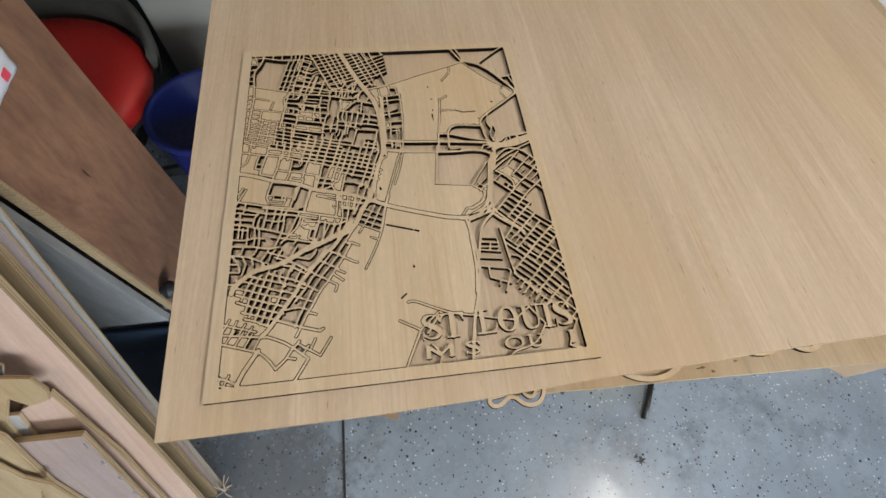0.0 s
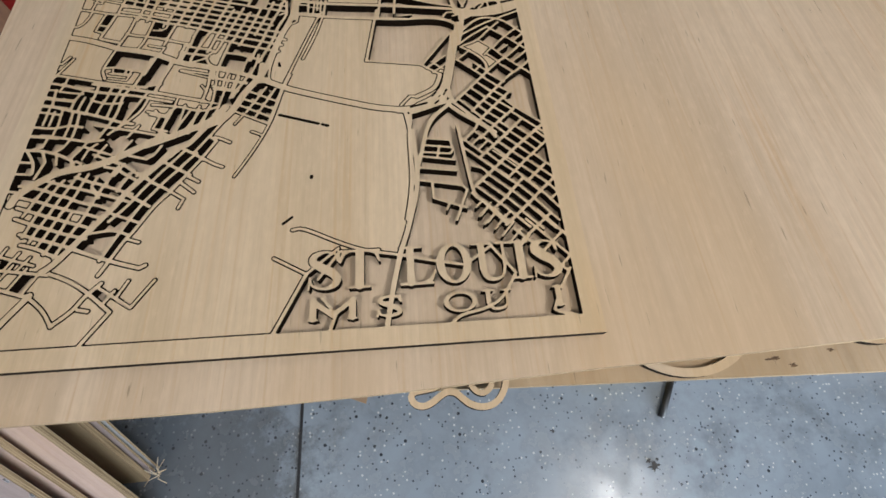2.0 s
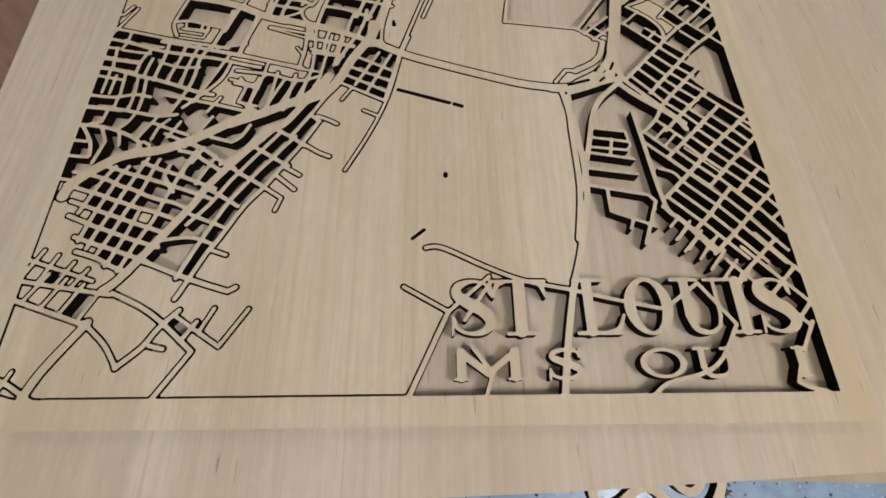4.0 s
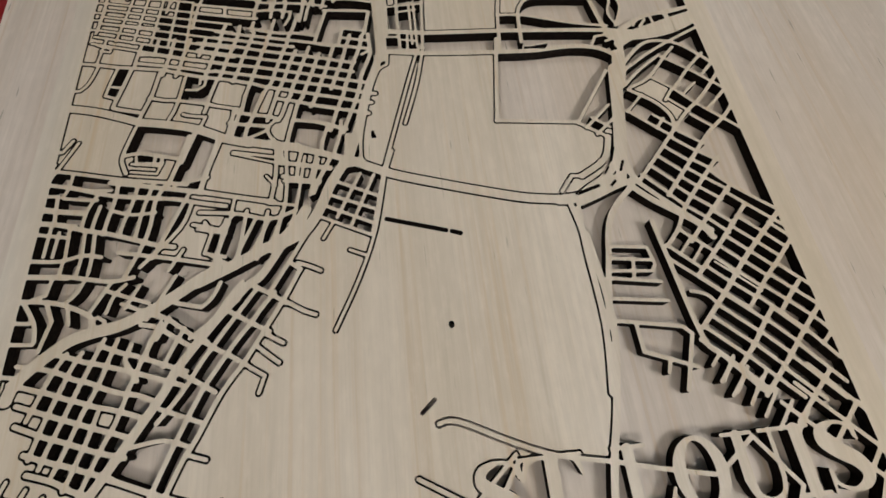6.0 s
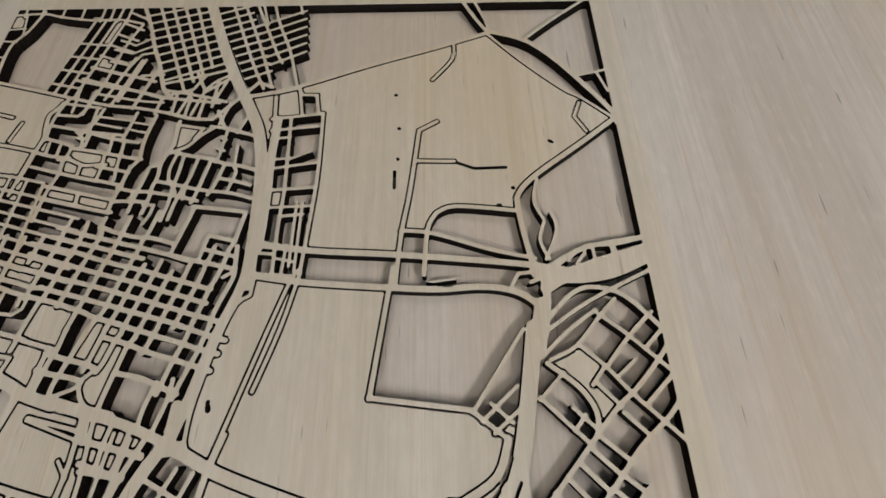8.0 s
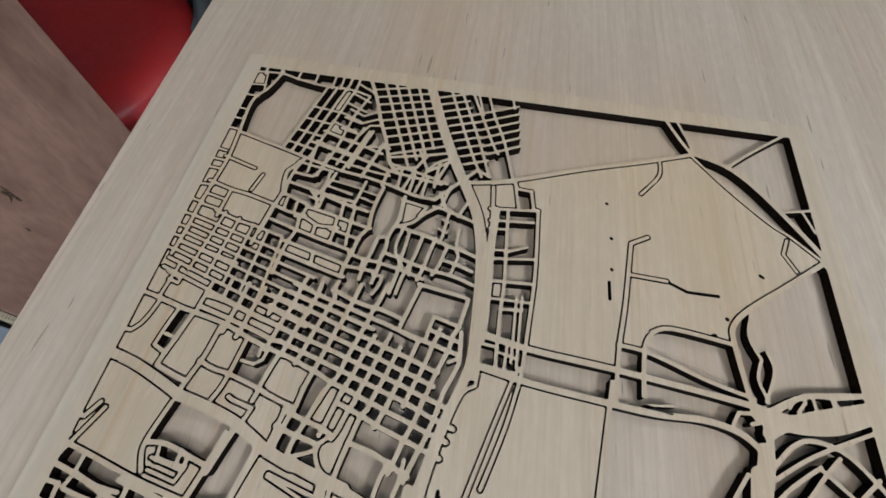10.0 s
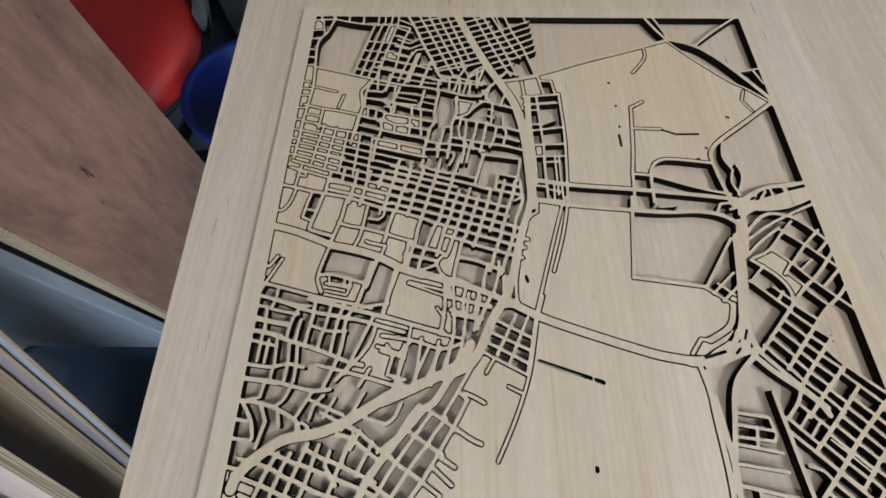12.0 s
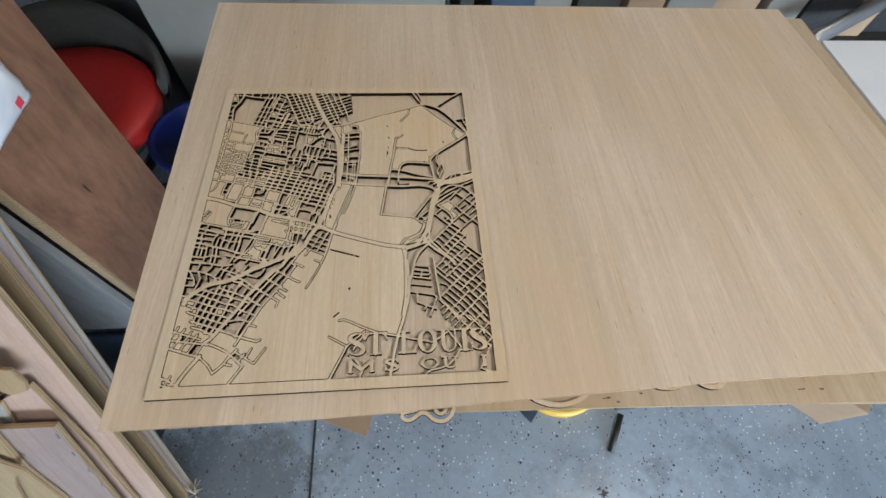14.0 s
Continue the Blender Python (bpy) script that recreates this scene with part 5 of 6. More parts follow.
# faces between the streets: pushed out, or still lying in place with only the kerf round them
faces = label_runs(field > 0.02)
kept = set()
for x, y in kept_seeds:
    i, j = int(round(x / CELL)) + 1, int(round(y / CELL)) + 1
    i, j = min(max(i, 0), NX - 1), min(max(j, 0), NY - 1)
    r = 5
    patch = field[max(0, j - r):j + r + 1, max(0, i - r):i + r + 1]
    best = np.unravel_index(np.argmax(patch), patch.shape)
    if faces[j, i]:
        kept.add(int(faces[j, i]))
    elif patch[best] > 0.3:
        kept.add(int(faces[max(0, j - r) + best[0], max(0, i - r) + best[1]]))
jj, ii = np.nonzero(faces)
ids = faces[jj, ii]
count = np.maximum(np.bincount(ids), 1)
cen_x = np.bincount(ids, gx[ii]) / count
cen_y = np.bincount(ids, gy[jj]) / count
for zone in kept_zones:
    inside = np.zeros(len(cen_x), bool)
    for (ax, ay), (bx, by) in zip(zone, zone[1:] + zone[:1]):
        hit = ((ay > cen_y) != (by > cen_y)) & (cen_x < (bx - ax) * (cen_y - ay) / (by - ay + 1e-9) + ax)
        inside ^= hit
    kept |= set(int(k) for k in np.flatnonzero(inside))
kept.discard(0)
is_kept = np.isin(faces, list(kept)) & (faces > 0)
wood = np.where(is_kept, np.abs(field - KERF / 2) - KERF / 2, -field)
wood = np.minimum(wood, cuts)
wood[np.abs(wood) < 0.004] = 0.004
solid = label_runs(wood > 0)

# squares of the grid turned into polygons: case -> loops of corner / edge keys (0-3 corners from lower left, 4-7 edges from the lower one)
LOOPS = {1: [(0, 4, 7)], 2: [(4, 1, 5)], 3: [(0, 1, 5, 7)], 4: [(5, 2, 6)], 5: [(0, 4, 7), (5, 2, 6)], 6: [(4, 1, 2, 6)], 7: [(0, 1, 2, 6, 7)],
         8: [(7, 6, 3)], 9: [(0, 4, 6, 3)], 10: [(4, 1, 5), (7, 6, 3)], 11: [(0, 1, 5, 6, 3)], 12: [(7, 5, 2, 3)], 13: [(0, 4, 5, 2, 3)], 14: [(4, 1, 2, 3, 7)]}
pos = wood > 0
case = pos[:-1, :-1] * 1 + pos[:-1, 1:] * 2 + pos[1:, 1:] * 4 + pos[1:, :-1] * 8
cell_id = np.maximum.reduce([np.where(p, s, 0) for p, s in ((pos[:-1, :-1], solid[:-1, :-1]), (pos[:-1, 1:], solid[:-1, 1:]),
                                                             (pos[1:, 1:], solid[1:, 1:]), (pos[1:, :-1], solid[1:, :-1]))])


def key_point(j, i, key):
    """Key number and place of a corner or a crossing of the square j, i."""
    if key < 4:
        a, b = j + (key > 1), i + (key in (1, 2))
        return (0, a, b), (gx[b], gy[a])
    a, b, up = {4: (j, i, 0), 5: (j, i + 1, 1), 6: (j + 1, i, 0), 7: (j, i, 1)}[key]
    p, q = wood[a, b], wood[a + up, b + 1 - up]
    k = float(p / (p - q))
    return (1 + up, a, b), (gx[b] + (0 if up else k * CELL), gy[a] + (k * CELL if up else 0))


class Plate:
    def __init__(self):
        self.at, self.verts, self.faces, self.walls = {}, [], [], []

    def vert(self, key, place):
        n = self.at.get(key)
        if n is None:
            n = self.at[key] = len(self.verts)
            self.verts.append((place[0] * 0.001, place[1] * 0.001, 0.0))
        return n

    def build(self, name, parent, lift=0.0, turn=0.0, label=""):
        n = len(self.verts)
        low = {}
        verts, faces = list(self.verts), list(self.faces)
        tops = len(faces)
        for a, b in self.walls:
            for k in (a, b):
                if k not in low:
                    low[k] = len(verts)
                    verts.append((verts[k][0], verts[k][1], -THICK))
            faces.append((a, low[a], low[b], b))
        me = bpy.data.meshes.new(name)
        me.from_pydata(verts, [], faces)
        me.materials.append(ply_map)
        me.materials.append(edge_char)
        me.polygons.foreach_set("material_index", np.repeat([0, 1], [tops, len(faces) - tops]).astype(np.int32))
        me.update()
        ob = new(name, me)
        ob.parent = parent
        ob.location = (0, 0, lift)
        if label:
            ob["label"] = label
        return ob


plates = {}
for j, i in zip(*(a.tolist() for a in np.nonzero((case > 0) & (case < 15)))):
    c = int(case[j, i])
    for loop in LOOPS[c]:
        cid = int(cell_id[j, i]) if c not in (5, 10) else int(max(solid[j + (k > 1), i + (k in (1, 2))] for k in loop if k < 4))
        plate = plates.get(cid) or plates.setdefault(cid, Plate())
        vs = [plate.vert(*key_point(j, i, k)) for k in loop]
        plate.faces.append(tuple(vs))
        for a in range(len(loop)):
            b = (a + 1) % len(loop)
            if loop[a] > 3 and loop[b] > 3:
                plate.walls.append((vs[a], vs[b]))
full = case == 15
padded = np.zeros((full.shape[0], full.shape[1] + 2), np.int8)
padded[:, 1:-1] = full
step = np.diff(padded, axis=1)
for j in range(full.shape[0]):
    for s, e in zip(np.flatnonzero(step[j] == 1).tolist(), np.flatnonzero(step[j] == -1).tolist()):
        plate = plates.get(int(cell_id[j, s])) or plates.setdefault(int(cell_id[j, s]), Plate())
        plate.faces.append(tuple(plate.vert((0, a, b), (gx[b], gy[a])) for a, b in ((j, s), (j, e), (j + 1, e), (j + 1, s))))

street_map = empty("wooden_street_map", pose(0, 0, TOP))
tagged(street_map, "laser-cut birch plywood city street map lying on a plywood sheet", "wall map")
main = int(solid[0, 0])
x0, x1, y0, y1 = gx[0], gx[-1], gy[0], gy[-1]
rim = plates[main]
outer = [(-RIM, -RIM), (MAP_W + RIM, -RIM), (MAP_W + RIM, MAP_H + RIM), (-RIM, MAP_H + RIM)]
inner = [(x0, y0), (x1, y0), (x1, y1), (x0, y1)]
o = [rim.vert(("o", k), p) for k, p in enumerate(outer)]
n = [rim.vert(("n", k), p) for k, p in enumerate(inner)]
for k in range(4):
    m = (k + 1) % 4
    rim.faces.append((o[k], o[m], n[m], n[k]))
    rim.walls.append((o[m], o[k]))
rng = random.Random(4)
for cid, plate in sorted(plates.items()):
    if cid == main:
        plate.build("street_lattice", street_map)
    elif len(plate.faces) > 5:
        plate.build("loose_piece", street_map, lift=rng.uniform(-0.0003, 0.0001))

# ---- the bench: stacked plywood sheets on a low table ----
SHEET = TOP - THICK


def sheet_thing(name, corners, z, thick, mat, label):
    ob = mesh_object(name, prism(corners, thick), [mat, edge_ply])
    ob.location = (0, 0, z)
    return tagged(ob, label, "plywood sheet", "stacked plywood sheets")


sheet_thing("plywood_sheet", [(-0.056, -0.0425), (0.16, -0.0425), (0.26, -0.0400), (0.33, -0.0370), (0.40, -0.0340), (0.47, -0.0325), (0.55, -0.0295), (0.645, -0.0265), (0.894, -0.0235), (1.15, -0.02), (1.118, 0.762), (0.5, 0.767), (-0.081, 0.769)],
            SHEET - 0.0003, 0.0055, ply_sheet, "pale birch plywood sheet carrying the cut map")
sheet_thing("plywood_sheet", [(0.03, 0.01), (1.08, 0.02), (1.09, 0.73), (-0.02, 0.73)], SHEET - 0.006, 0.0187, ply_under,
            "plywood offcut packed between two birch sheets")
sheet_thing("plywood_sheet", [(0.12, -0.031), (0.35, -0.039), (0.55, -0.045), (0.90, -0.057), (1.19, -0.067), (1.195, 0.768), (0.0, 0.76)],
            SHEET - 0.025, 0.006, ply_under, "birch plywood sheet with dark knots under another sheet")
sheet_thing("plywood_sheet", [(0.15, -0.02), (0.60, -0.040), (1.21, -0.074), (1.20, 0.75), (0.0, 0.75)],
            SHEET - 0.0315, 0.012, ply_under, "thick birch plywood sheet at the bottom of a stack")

table = empty("work_table", pose(0, 0, 0))
tagged(table, "plain wooden work table under stacked plywood sheets", "table")
TT = SHEET - 0.044
part("tabletop", box(1.02, 0.60, 0.03, (0.60, 0.42, TT - 0.015), 0.004), ply_tan, table)
for lx in (0.16, 1.04):
    for ly in (0.2, 0.66):
        part("leg", box(0.06, 0.06, TT - 0.03, (lx, ly, (TT - 0.03) / 2), 0.004), ply_tan, table)


def ribbon(points, width, thick):
    """A flat strip along a smooth path, as cut from sheet wood."""
    pts = [Vector((*p, 0)) for p in rounded(points)]
    bm = bmesh.new()
    rows = []
    for i, p in enumerate(pts):
        d = (pts[min(i + 1, len(pts) - 1)] - pts[max(i - 1, 0)]).normalized()
        s = Vector((-d.y, d.x, 0)) * width / 2
        rows.append([bm.verts.new(p + s), bm.verts.new(p - s), bm.verts.new(p - s - Vector((0, 0, thick))), bm.verts.new(p + s - Vector((0, 0, thick)))])
    for a, b in zip(rows, rows[1:]):
        for k in range(4):
            f = bm.faces.new((a[k], a[(k + 1) % 4], b[(k + 1) % 4], b[k]))
            f.material_index = 0 if k == 0 else 1
    bm.faces.new(rows[0]).material_index = 1
    bm.faces.new(rows[-1][::-1]).material_index = 1
    return bm


MID = SHEET - 0.025
squiggle = mesh_object("wooden_squiggle", ribbon([(0.338, 0.02), (0.3385, -0.020), (0.3375, -0.0343), (0.3359, -0.0404), (0.3319, -0.0463), (0.3259, -0.050), (0.3194, -0.0505), (0.313, -0.0484), (0.308, -0.0444),
                                                  (0.3045, -0.0412), (0.2994, -0.0400), (0.2944, -0.042), (0.2887, -0.0458), (0.283, -0.0476), (0.278, -0.0460), (0.2757, -0.0422),
                                                  (0.2777, -0.0388), (0.2842, -0.0378), (0.2907, -0.0368), (0.2957, -0.0343), (0.2985, -0.031), (0.303, -0.015), (0.304, 0.02)], 0.0041, 0.006), [ply_map, edge_char])
squiggle.location = (0, 0, MID + 0.0125)
tagged(squiggle, "wavy laser-cut wooden loop sticking out from under a sheet", "wood offcut", "cut wooden loops")
inner_loop = mesh_object("wooden_squiggle", ribbon([(0.312, 0.02), (0.313, -0.02), (0.3141, -0.0338), (0.3155, -0.0386), (0.319, -0.0416), (0.3226, -0.0421), (0.3264, -0.0395), (0.3281, -0.0362), (0.329, -0.0334), (0.331, -0.015), (0.331, 0.02)], 0.0037, 0.006), [ply_map, edge_char])
inner_loop.location = (0, 0, MID + 0.0122)
tagged(inner_loop, "small laser-cut wooden loop between two plywood sheets", "wood offcut", "cut wooden loops")
packing = mesh_object("wood_scrap", prism([(0.26, 0.0), (0.36, 0.0), (0.36, 0.05), (0.26, 0.05)], 0.006), [ply_under, edge_ply])
packing.location = (0, 0, MID + 0.0062)
tagged(packing, "thin plywood scrap wedged between two sheets", "wood offcut", "cut wooden loops")


def ring_piece(cx, cy, r, width, name="wooden_ring"):
    bm = bmesh.new()
    n = 48
    loops = []
    for rad, z in ((r, 0), (r - width, 0), (r - width, -0.005), (r, -0.005)):
        loops.append([bm.verts.new((rad * math.cos(2 * math.pi * i / n), rad * math.sin(2 * math.pi * i / n), z)) for i in range(n)])
    for k in range(4):
        a, b = loops[k], loops[(k + 1) % 4]
        for i in range(n):
            j = (i + 1) % n
            bm.faces.new((a[i], a[j], b[j], b[i])).material_index = 0 if k == 0 else 1
    ob = mesh_object(name, bm, [ply_map, edge_char])
    ob.location = (cx, cy, MID + 0.0052)
    return tagged(ob, "laser-cut plywood ring half hidden under a sheet", "wood offcut", "cut wooden rings")


ring_piece(0.469, 0.020, 0.062, 0.006)
ring_piece(0.612, 0.021, 0.050, 0.005)
ring_piece(0.670, -0.004, 0.027, 0.006)


def knot_scar(x, y, z, sx, sy, seed, mat):
    """A ragged dark knot, flush in a sheet."""
    rnd = random.Random(seed)
    bm = bmesh.new()
    vs = []
    for i in range(18):
        a = 2 * math.pi * i / 18
        k = rnd.choice((0.35, 0.6, 0.8, 1.0, 1.25)) * rnd.uniform(0.8, 1.1)
        vs.append(bm.verts.new((sx * k * math.cos(a), sy * k * math.sin(a), 0)))
    bm.faces.new(vs)
    ob = mesh_object("wood_knot", bm, mat)
    ob.location = (x, y, z)
    return ob


knot_mat = plain("dark_knot", (0.03, 0.016, 0.008), (0.20, 0.12, 0.06), 0.7, 260)
lower_sheet = [o for o in bpy.data.objects if o.name.startswith("plywood_sheet")][2]
for i, (kx, ky, sx, sy) in enumerate(((0.531, -0.033, 0.009, 0.0035), (0.543, -0.038, 0.007, 0.003), (0.576, -0.030, 0.006, 0.002), (0.788, -0.036, 0.012, 0.0025), (0.815, -0.037, 0.010, 0.003))):
    k = knot_scar(kx, ky, 0.0004, sx * 0.55, sy * 0.55, i, knot_mat)
    k.parent = lower_sheet

# ---- the cabinet at the end of the bench ----
cabinet = empty("storage_cabinet", pose(0, 0, 0))
tagged(cabinet, "tall cabinet with red-brown plywood side and grey front", "cabinet")
part("side_panel", box(0.018, 0.285, 1.02, (-0.347, 0.472, 0.51), 0.0015), veneer_brown, cabinet, "red-brown plywood side panel with dark knots")
part("edge_strip", box(0.018, 0.006, 0.82, (-0.347, 0.3255, 0.61)), edge_ply, cabinet, "pale raw plywood edge")
part("front_board", box(0.72, 0.018, 0.82, (-0.72, 0.309, 0.61), 0.002), veneer_grey, cabinet, "grey weathered plywood front")
part("back_panel", box(0.72, 0.012, 1.02, (-0.72, 0.608, 0.51)), ply_grey, cabinet)
part("shelf", box(0.70, 0.27, 0.018, (-0.71, 0.466, 0.21)), ply_grey, cabinet)
part("far_side_panel", box(0.018, 0.285, 1.02, (-1.07, 0.472, 0.51)), ply_brown, cabinet)
knob = part("knob", lathe([(0.0, 0.03), (0.012, 0.03), (0.02, 0.022), (0.02, 0.012), (0.009, 0.008), (0.009, 0.0), (0.0, 0.0)][::-1], 24), black_plastic, cabinet, "black round knob")
knob.matrix_world = pose(-0.338, 0.338, 0.295, 0, 90, 0)
for i, (ky, kz, sx, sy) in enumerate(((0.443, 0.586, 0.016, 0.009), (0.420, 0.545, 0.005, 0.003), (0.560, 0.715, 0.004, 0.003))):
    k = knot_scar(0, 0, 0, sx, sy, 40 + i, knot_mat)
    k.parent = cabinet
    k.matrix_world = pose(-0.3374, ky, kz, 0, 90, 25)

# a printed paper bag hung on the side of the cabinet


def bag_mesh():
    bm = bmesh.new()
    bmesh.ops.create_grid(bm, x_segments=16, y_segments=20, size=0.5)
    for v in bm.verts:
        x, y = v.co.x, v.co.y
        bulge = 0.03 * (1 - (2 * x) ** 2) * (1 - (2 * y) ** 4) + 0.006 * noise.noise(Vector((x * 6, y * 6, 3)))
        v.co = Vector((x * 0.2, y * 0.26, bulge))
    top = bm.faces[:]
    ext = bmesh.ops.extrude_face_region(bm, geom=top)
    for v in (g for g in ext["geom"] if isinstance(g, bmesh.types.BMVert)):
        v.co.z = v.co.z * -0.1 - 0.002
    return bm


bag = empty("paper_bag", pose(-0.335, 0.425, 0.822, 0, 90, 0) @ Matrix.Diagonal((0.62, 0.6, 0.6, 1)))
tagged(bag, "white crinkled bag with red print hanging on the cabinet", "bag")
part("bag_body", bag_mesh(), paper_white, bag, smooth=True)
for i, (px, py, w, h) in enumerate(((0.068, 0.06, 0.02, 0.026), (0.0, 0.02, 0.008, 0.05), (-0.03, -0.01, 0.008, 0.06), (0.03, -0.03, 0.006, 0.05))):
    part("print_bar", box(w, h, 0.002, (px, py, 0.022 if i else 0.018)), paper_red, bag)

# ---- boards leaning on the cabinet front ----
LEAN = math.degrees(math.atan(1 / 0.436))


def leaning_board(name, y0, outline, thick, mat, label, group="leaning boards", lift=0.0):
    ob = mesh_object(name, prism(outline, thick), [mat, edge_ply])
    ob.matrix_world = pose(0, y0, lift, LEAN, 0, 0)
    return tagged(ob, label, "wooden board", group)


leaning_board("plywood_board", -0.062, [(-0.62, 0.0), (-0.277, 0.0), (-0.302, 0.88), (-0.62, 0.88)], 0.004, ply_grey, "thin grey plywood board leaning on the cabinet")
leaning_board("plywood_board", -0.070, [(-0.62, 0.0), (-0.281, 0.005), (-0.308, 0.86), (-0.62, 0.86)], 0.004, ply_mauve, "thin plywood board leaning behind others")
leaning_board("plywood_board", -0.088, [(-0.60, 0.0), (-0.287, 0.01), (-0.318, 0.84), (-0.60, 0.84)], 0.012, ply_tan, "tan plywood board leaning on the cabinet")
leaning_board("pink_plank", -0.160, [(-0.50, 0.0), (-0.254, 0.0), (-0.262, 0.35), (-0.276, 0.745), (-0.284, 0.93), (-0.50, 0.93)], 0.012, ply_pink, "pale pinkish plywood plank leaning on the cabinet")
leaning_board("wood_offcut", -0.182, [(-0.44, 0.0), (-0.30, 0.0), (-0.297, 0.438), (-0.311, 0.619), (-0.366, 0.588), (-0.41, 0.45)], 0.010, ply_pink, "brownish pink plywood offcut among leaning scraps")
leaning_board("wood_offcut", -0.192, [(-0.46, 0.0), (-0.36, 0.0), (-0.373, 0.52), (-0.361, 0.595), (-0.383, 0.598), (-0.411, 0.517)], 0.006, ply_grey, "small grey plywood offcut among leaning scraps")
leaning_board("wood_offcut", -0.212, [(-0.46, 0.0), (-0.302, 0.0), (-0.296, 0.296), (-0.290, 0.56), (-0.382, 0.563), (-0.429, 0.333)], 0.010, ply_mauve, "greyish plywood offcut with nailed edge among scraps")
leaning_board("wood_offcut", -0.198, [(-0.46, 0.0), (-0.44, 0.0), (-0.378, 0.59), (-0.345, 0.645), (-0.329, 0.623), (-0.300, 0.632), (-0.294, 0.650), (-0.299, 0.680), (-0.345, 0.690), (-0.46, 0.668)], 0.006, ply_tan, "ragged tan plywood scrap with a wavy torn edge")
# near-black sheet that stands in for the shaded gap between the scraps
leaning_board("wood_offcut", -0.190, [(-0.50, 0.55), (-0.40, 0.55), (-0.322, 0.700), (-0.345, 0.722), (-0.50, 0.775)], 0.004, dark_stuff, "near-black thin sheet standing in for shade behind plywood offcuts")
leaning_board("wood_offcut", -0.226, [(-0.60, 0.0), (-0.38, 0.0), (-0.368, 0.357), (-0.379, 0.46), (-0.369, 0.599), (-0.383, 0.64), (-0.60, 0.66)], 0.010, ply_tan, "tan plywood offcut at the front of the scraps")
leaning_board("wood_offcut", -0.240, [(-0.60, 0.0), (-0.44, 0.0), (-0.42, 0.36), (-0.400, 0.44), (-0.384, 0.475), (-0.358, 0.49), (-0.383, 0.521), (-0.401, 0.604), (-0.60, 0.63)], 0.006, ply_tan, "pale plywood scrap with a curved cut-out")
for ob in [o for o in bpy.data.objects if o.name.startswith("wood_offcut")]:
    if "nailed" in ob["label"]:
        for k in range(5):
            nail = part("staple", box(0.002, 0.010, 0.002, (-0.2955 - 0.0012 * (k % 2), 0.535 - 0.055 * k, 0.001)), steel, ob, "rusty staple")
# thin wood fibres at the foot
fib = random.Random(8)
fibre = empty("wood_splinters", pose(-0.27, -0.075, 0.0))
tagged(fibre, "torn pale wood splinters at the foot of the boards", "wood splinters")
for i in range(9):
    a = fib.uniform(0, 6.28)
    r = fib.uniform(0.015, 0.035)
    part("splinter", tube([(0, 0, 0.004), (0.4 * r * math.cos(a), 0.4 * r * math.sin(a), 0.02 + fib.uniform(0, 0.02)), (r * math.cos(a), r * math.sin(a), 0.01 + fib.uniform(0, 0.03))], 0.0008, 5), ply_map, fibre)

# ---- navy tub on the floor ----


def tub(sx, sy, h, r, wall=0.006):
    """An open tub with rounded corners and a rolled lip."""
    bm = bmesh.new()

    def loop(inset, z):
        out = []
        for cx, cy, a0 in ((sx / 2 - r, sy / 2 - r, 0), (-sx / 2 + r, sy / 2 - r, 90), (-sx / 2 + r, -sy / 2 + r, 180), (sx / 2 - r, -sy / 2 + r, 270)):
            for k in range(7):
                a = radians(a0 + 15 * k)
                out.append(bm.verts.new((cx + (r - inset) * math.cos(a), cy + (r - inset) * math.sin(a), z)))
        return out
    rows = [loop(0.02, 0), loop(0.0, h - 0.01), loop(-0.012, h - 0.008), loop(-0.012, h), loop(wall, h), loop(0.024, 0.006)]
    for a, b in zip(rows, rows[1:]):
        for i in range(len(a)):
            j = (i + 1) % len(a)
            bm.faces.new((a[i], a[j], b[j], b[i]))
    bm.faces.new(rows[0][::-1])
    bm.faces.new(rows[-1])
    return bm


navy = empty("storage_tub", pose(-0.585, 0.17, 0.0))
part("tub_body", tub(0.44, 0.30, 0.10, 0.06), navy_plastic, navy, smooth=True)
for end in (-1, 1):
    part("handle", box(0.02, 0.11, 0.012, (end * 0.238, 0, 0.092), 0.003), navy_plastic, navy)
tagged(navy, "dark navy plastic tub on the floor below the cabinet", "tub")

# ---- office chair ----
chair = empty("office_chair", pose(-0.60, 0.80, 0))
tagged(chair, "office chair with red seat pad and charcoal back", "chair")
part("seat", lathe([(0.0, 0.41), (0.20, 0.41), (0.235, 0.43), (0.247, 0.455), (0.235, 0.478), (0.17, 0.487), (0.10, 0.478), (0.0, 0.472)], 64), red_plastic, chair, "round-cornered red seat pad", True)
part("seat_pan", lathe([(0.0, 0.37), (0.16, 0.375), (0.225, 0.408), (0.225, 0.418), (0.0, 0.418)], 48), black_plastic, chair, "black plastic seat pan", True)


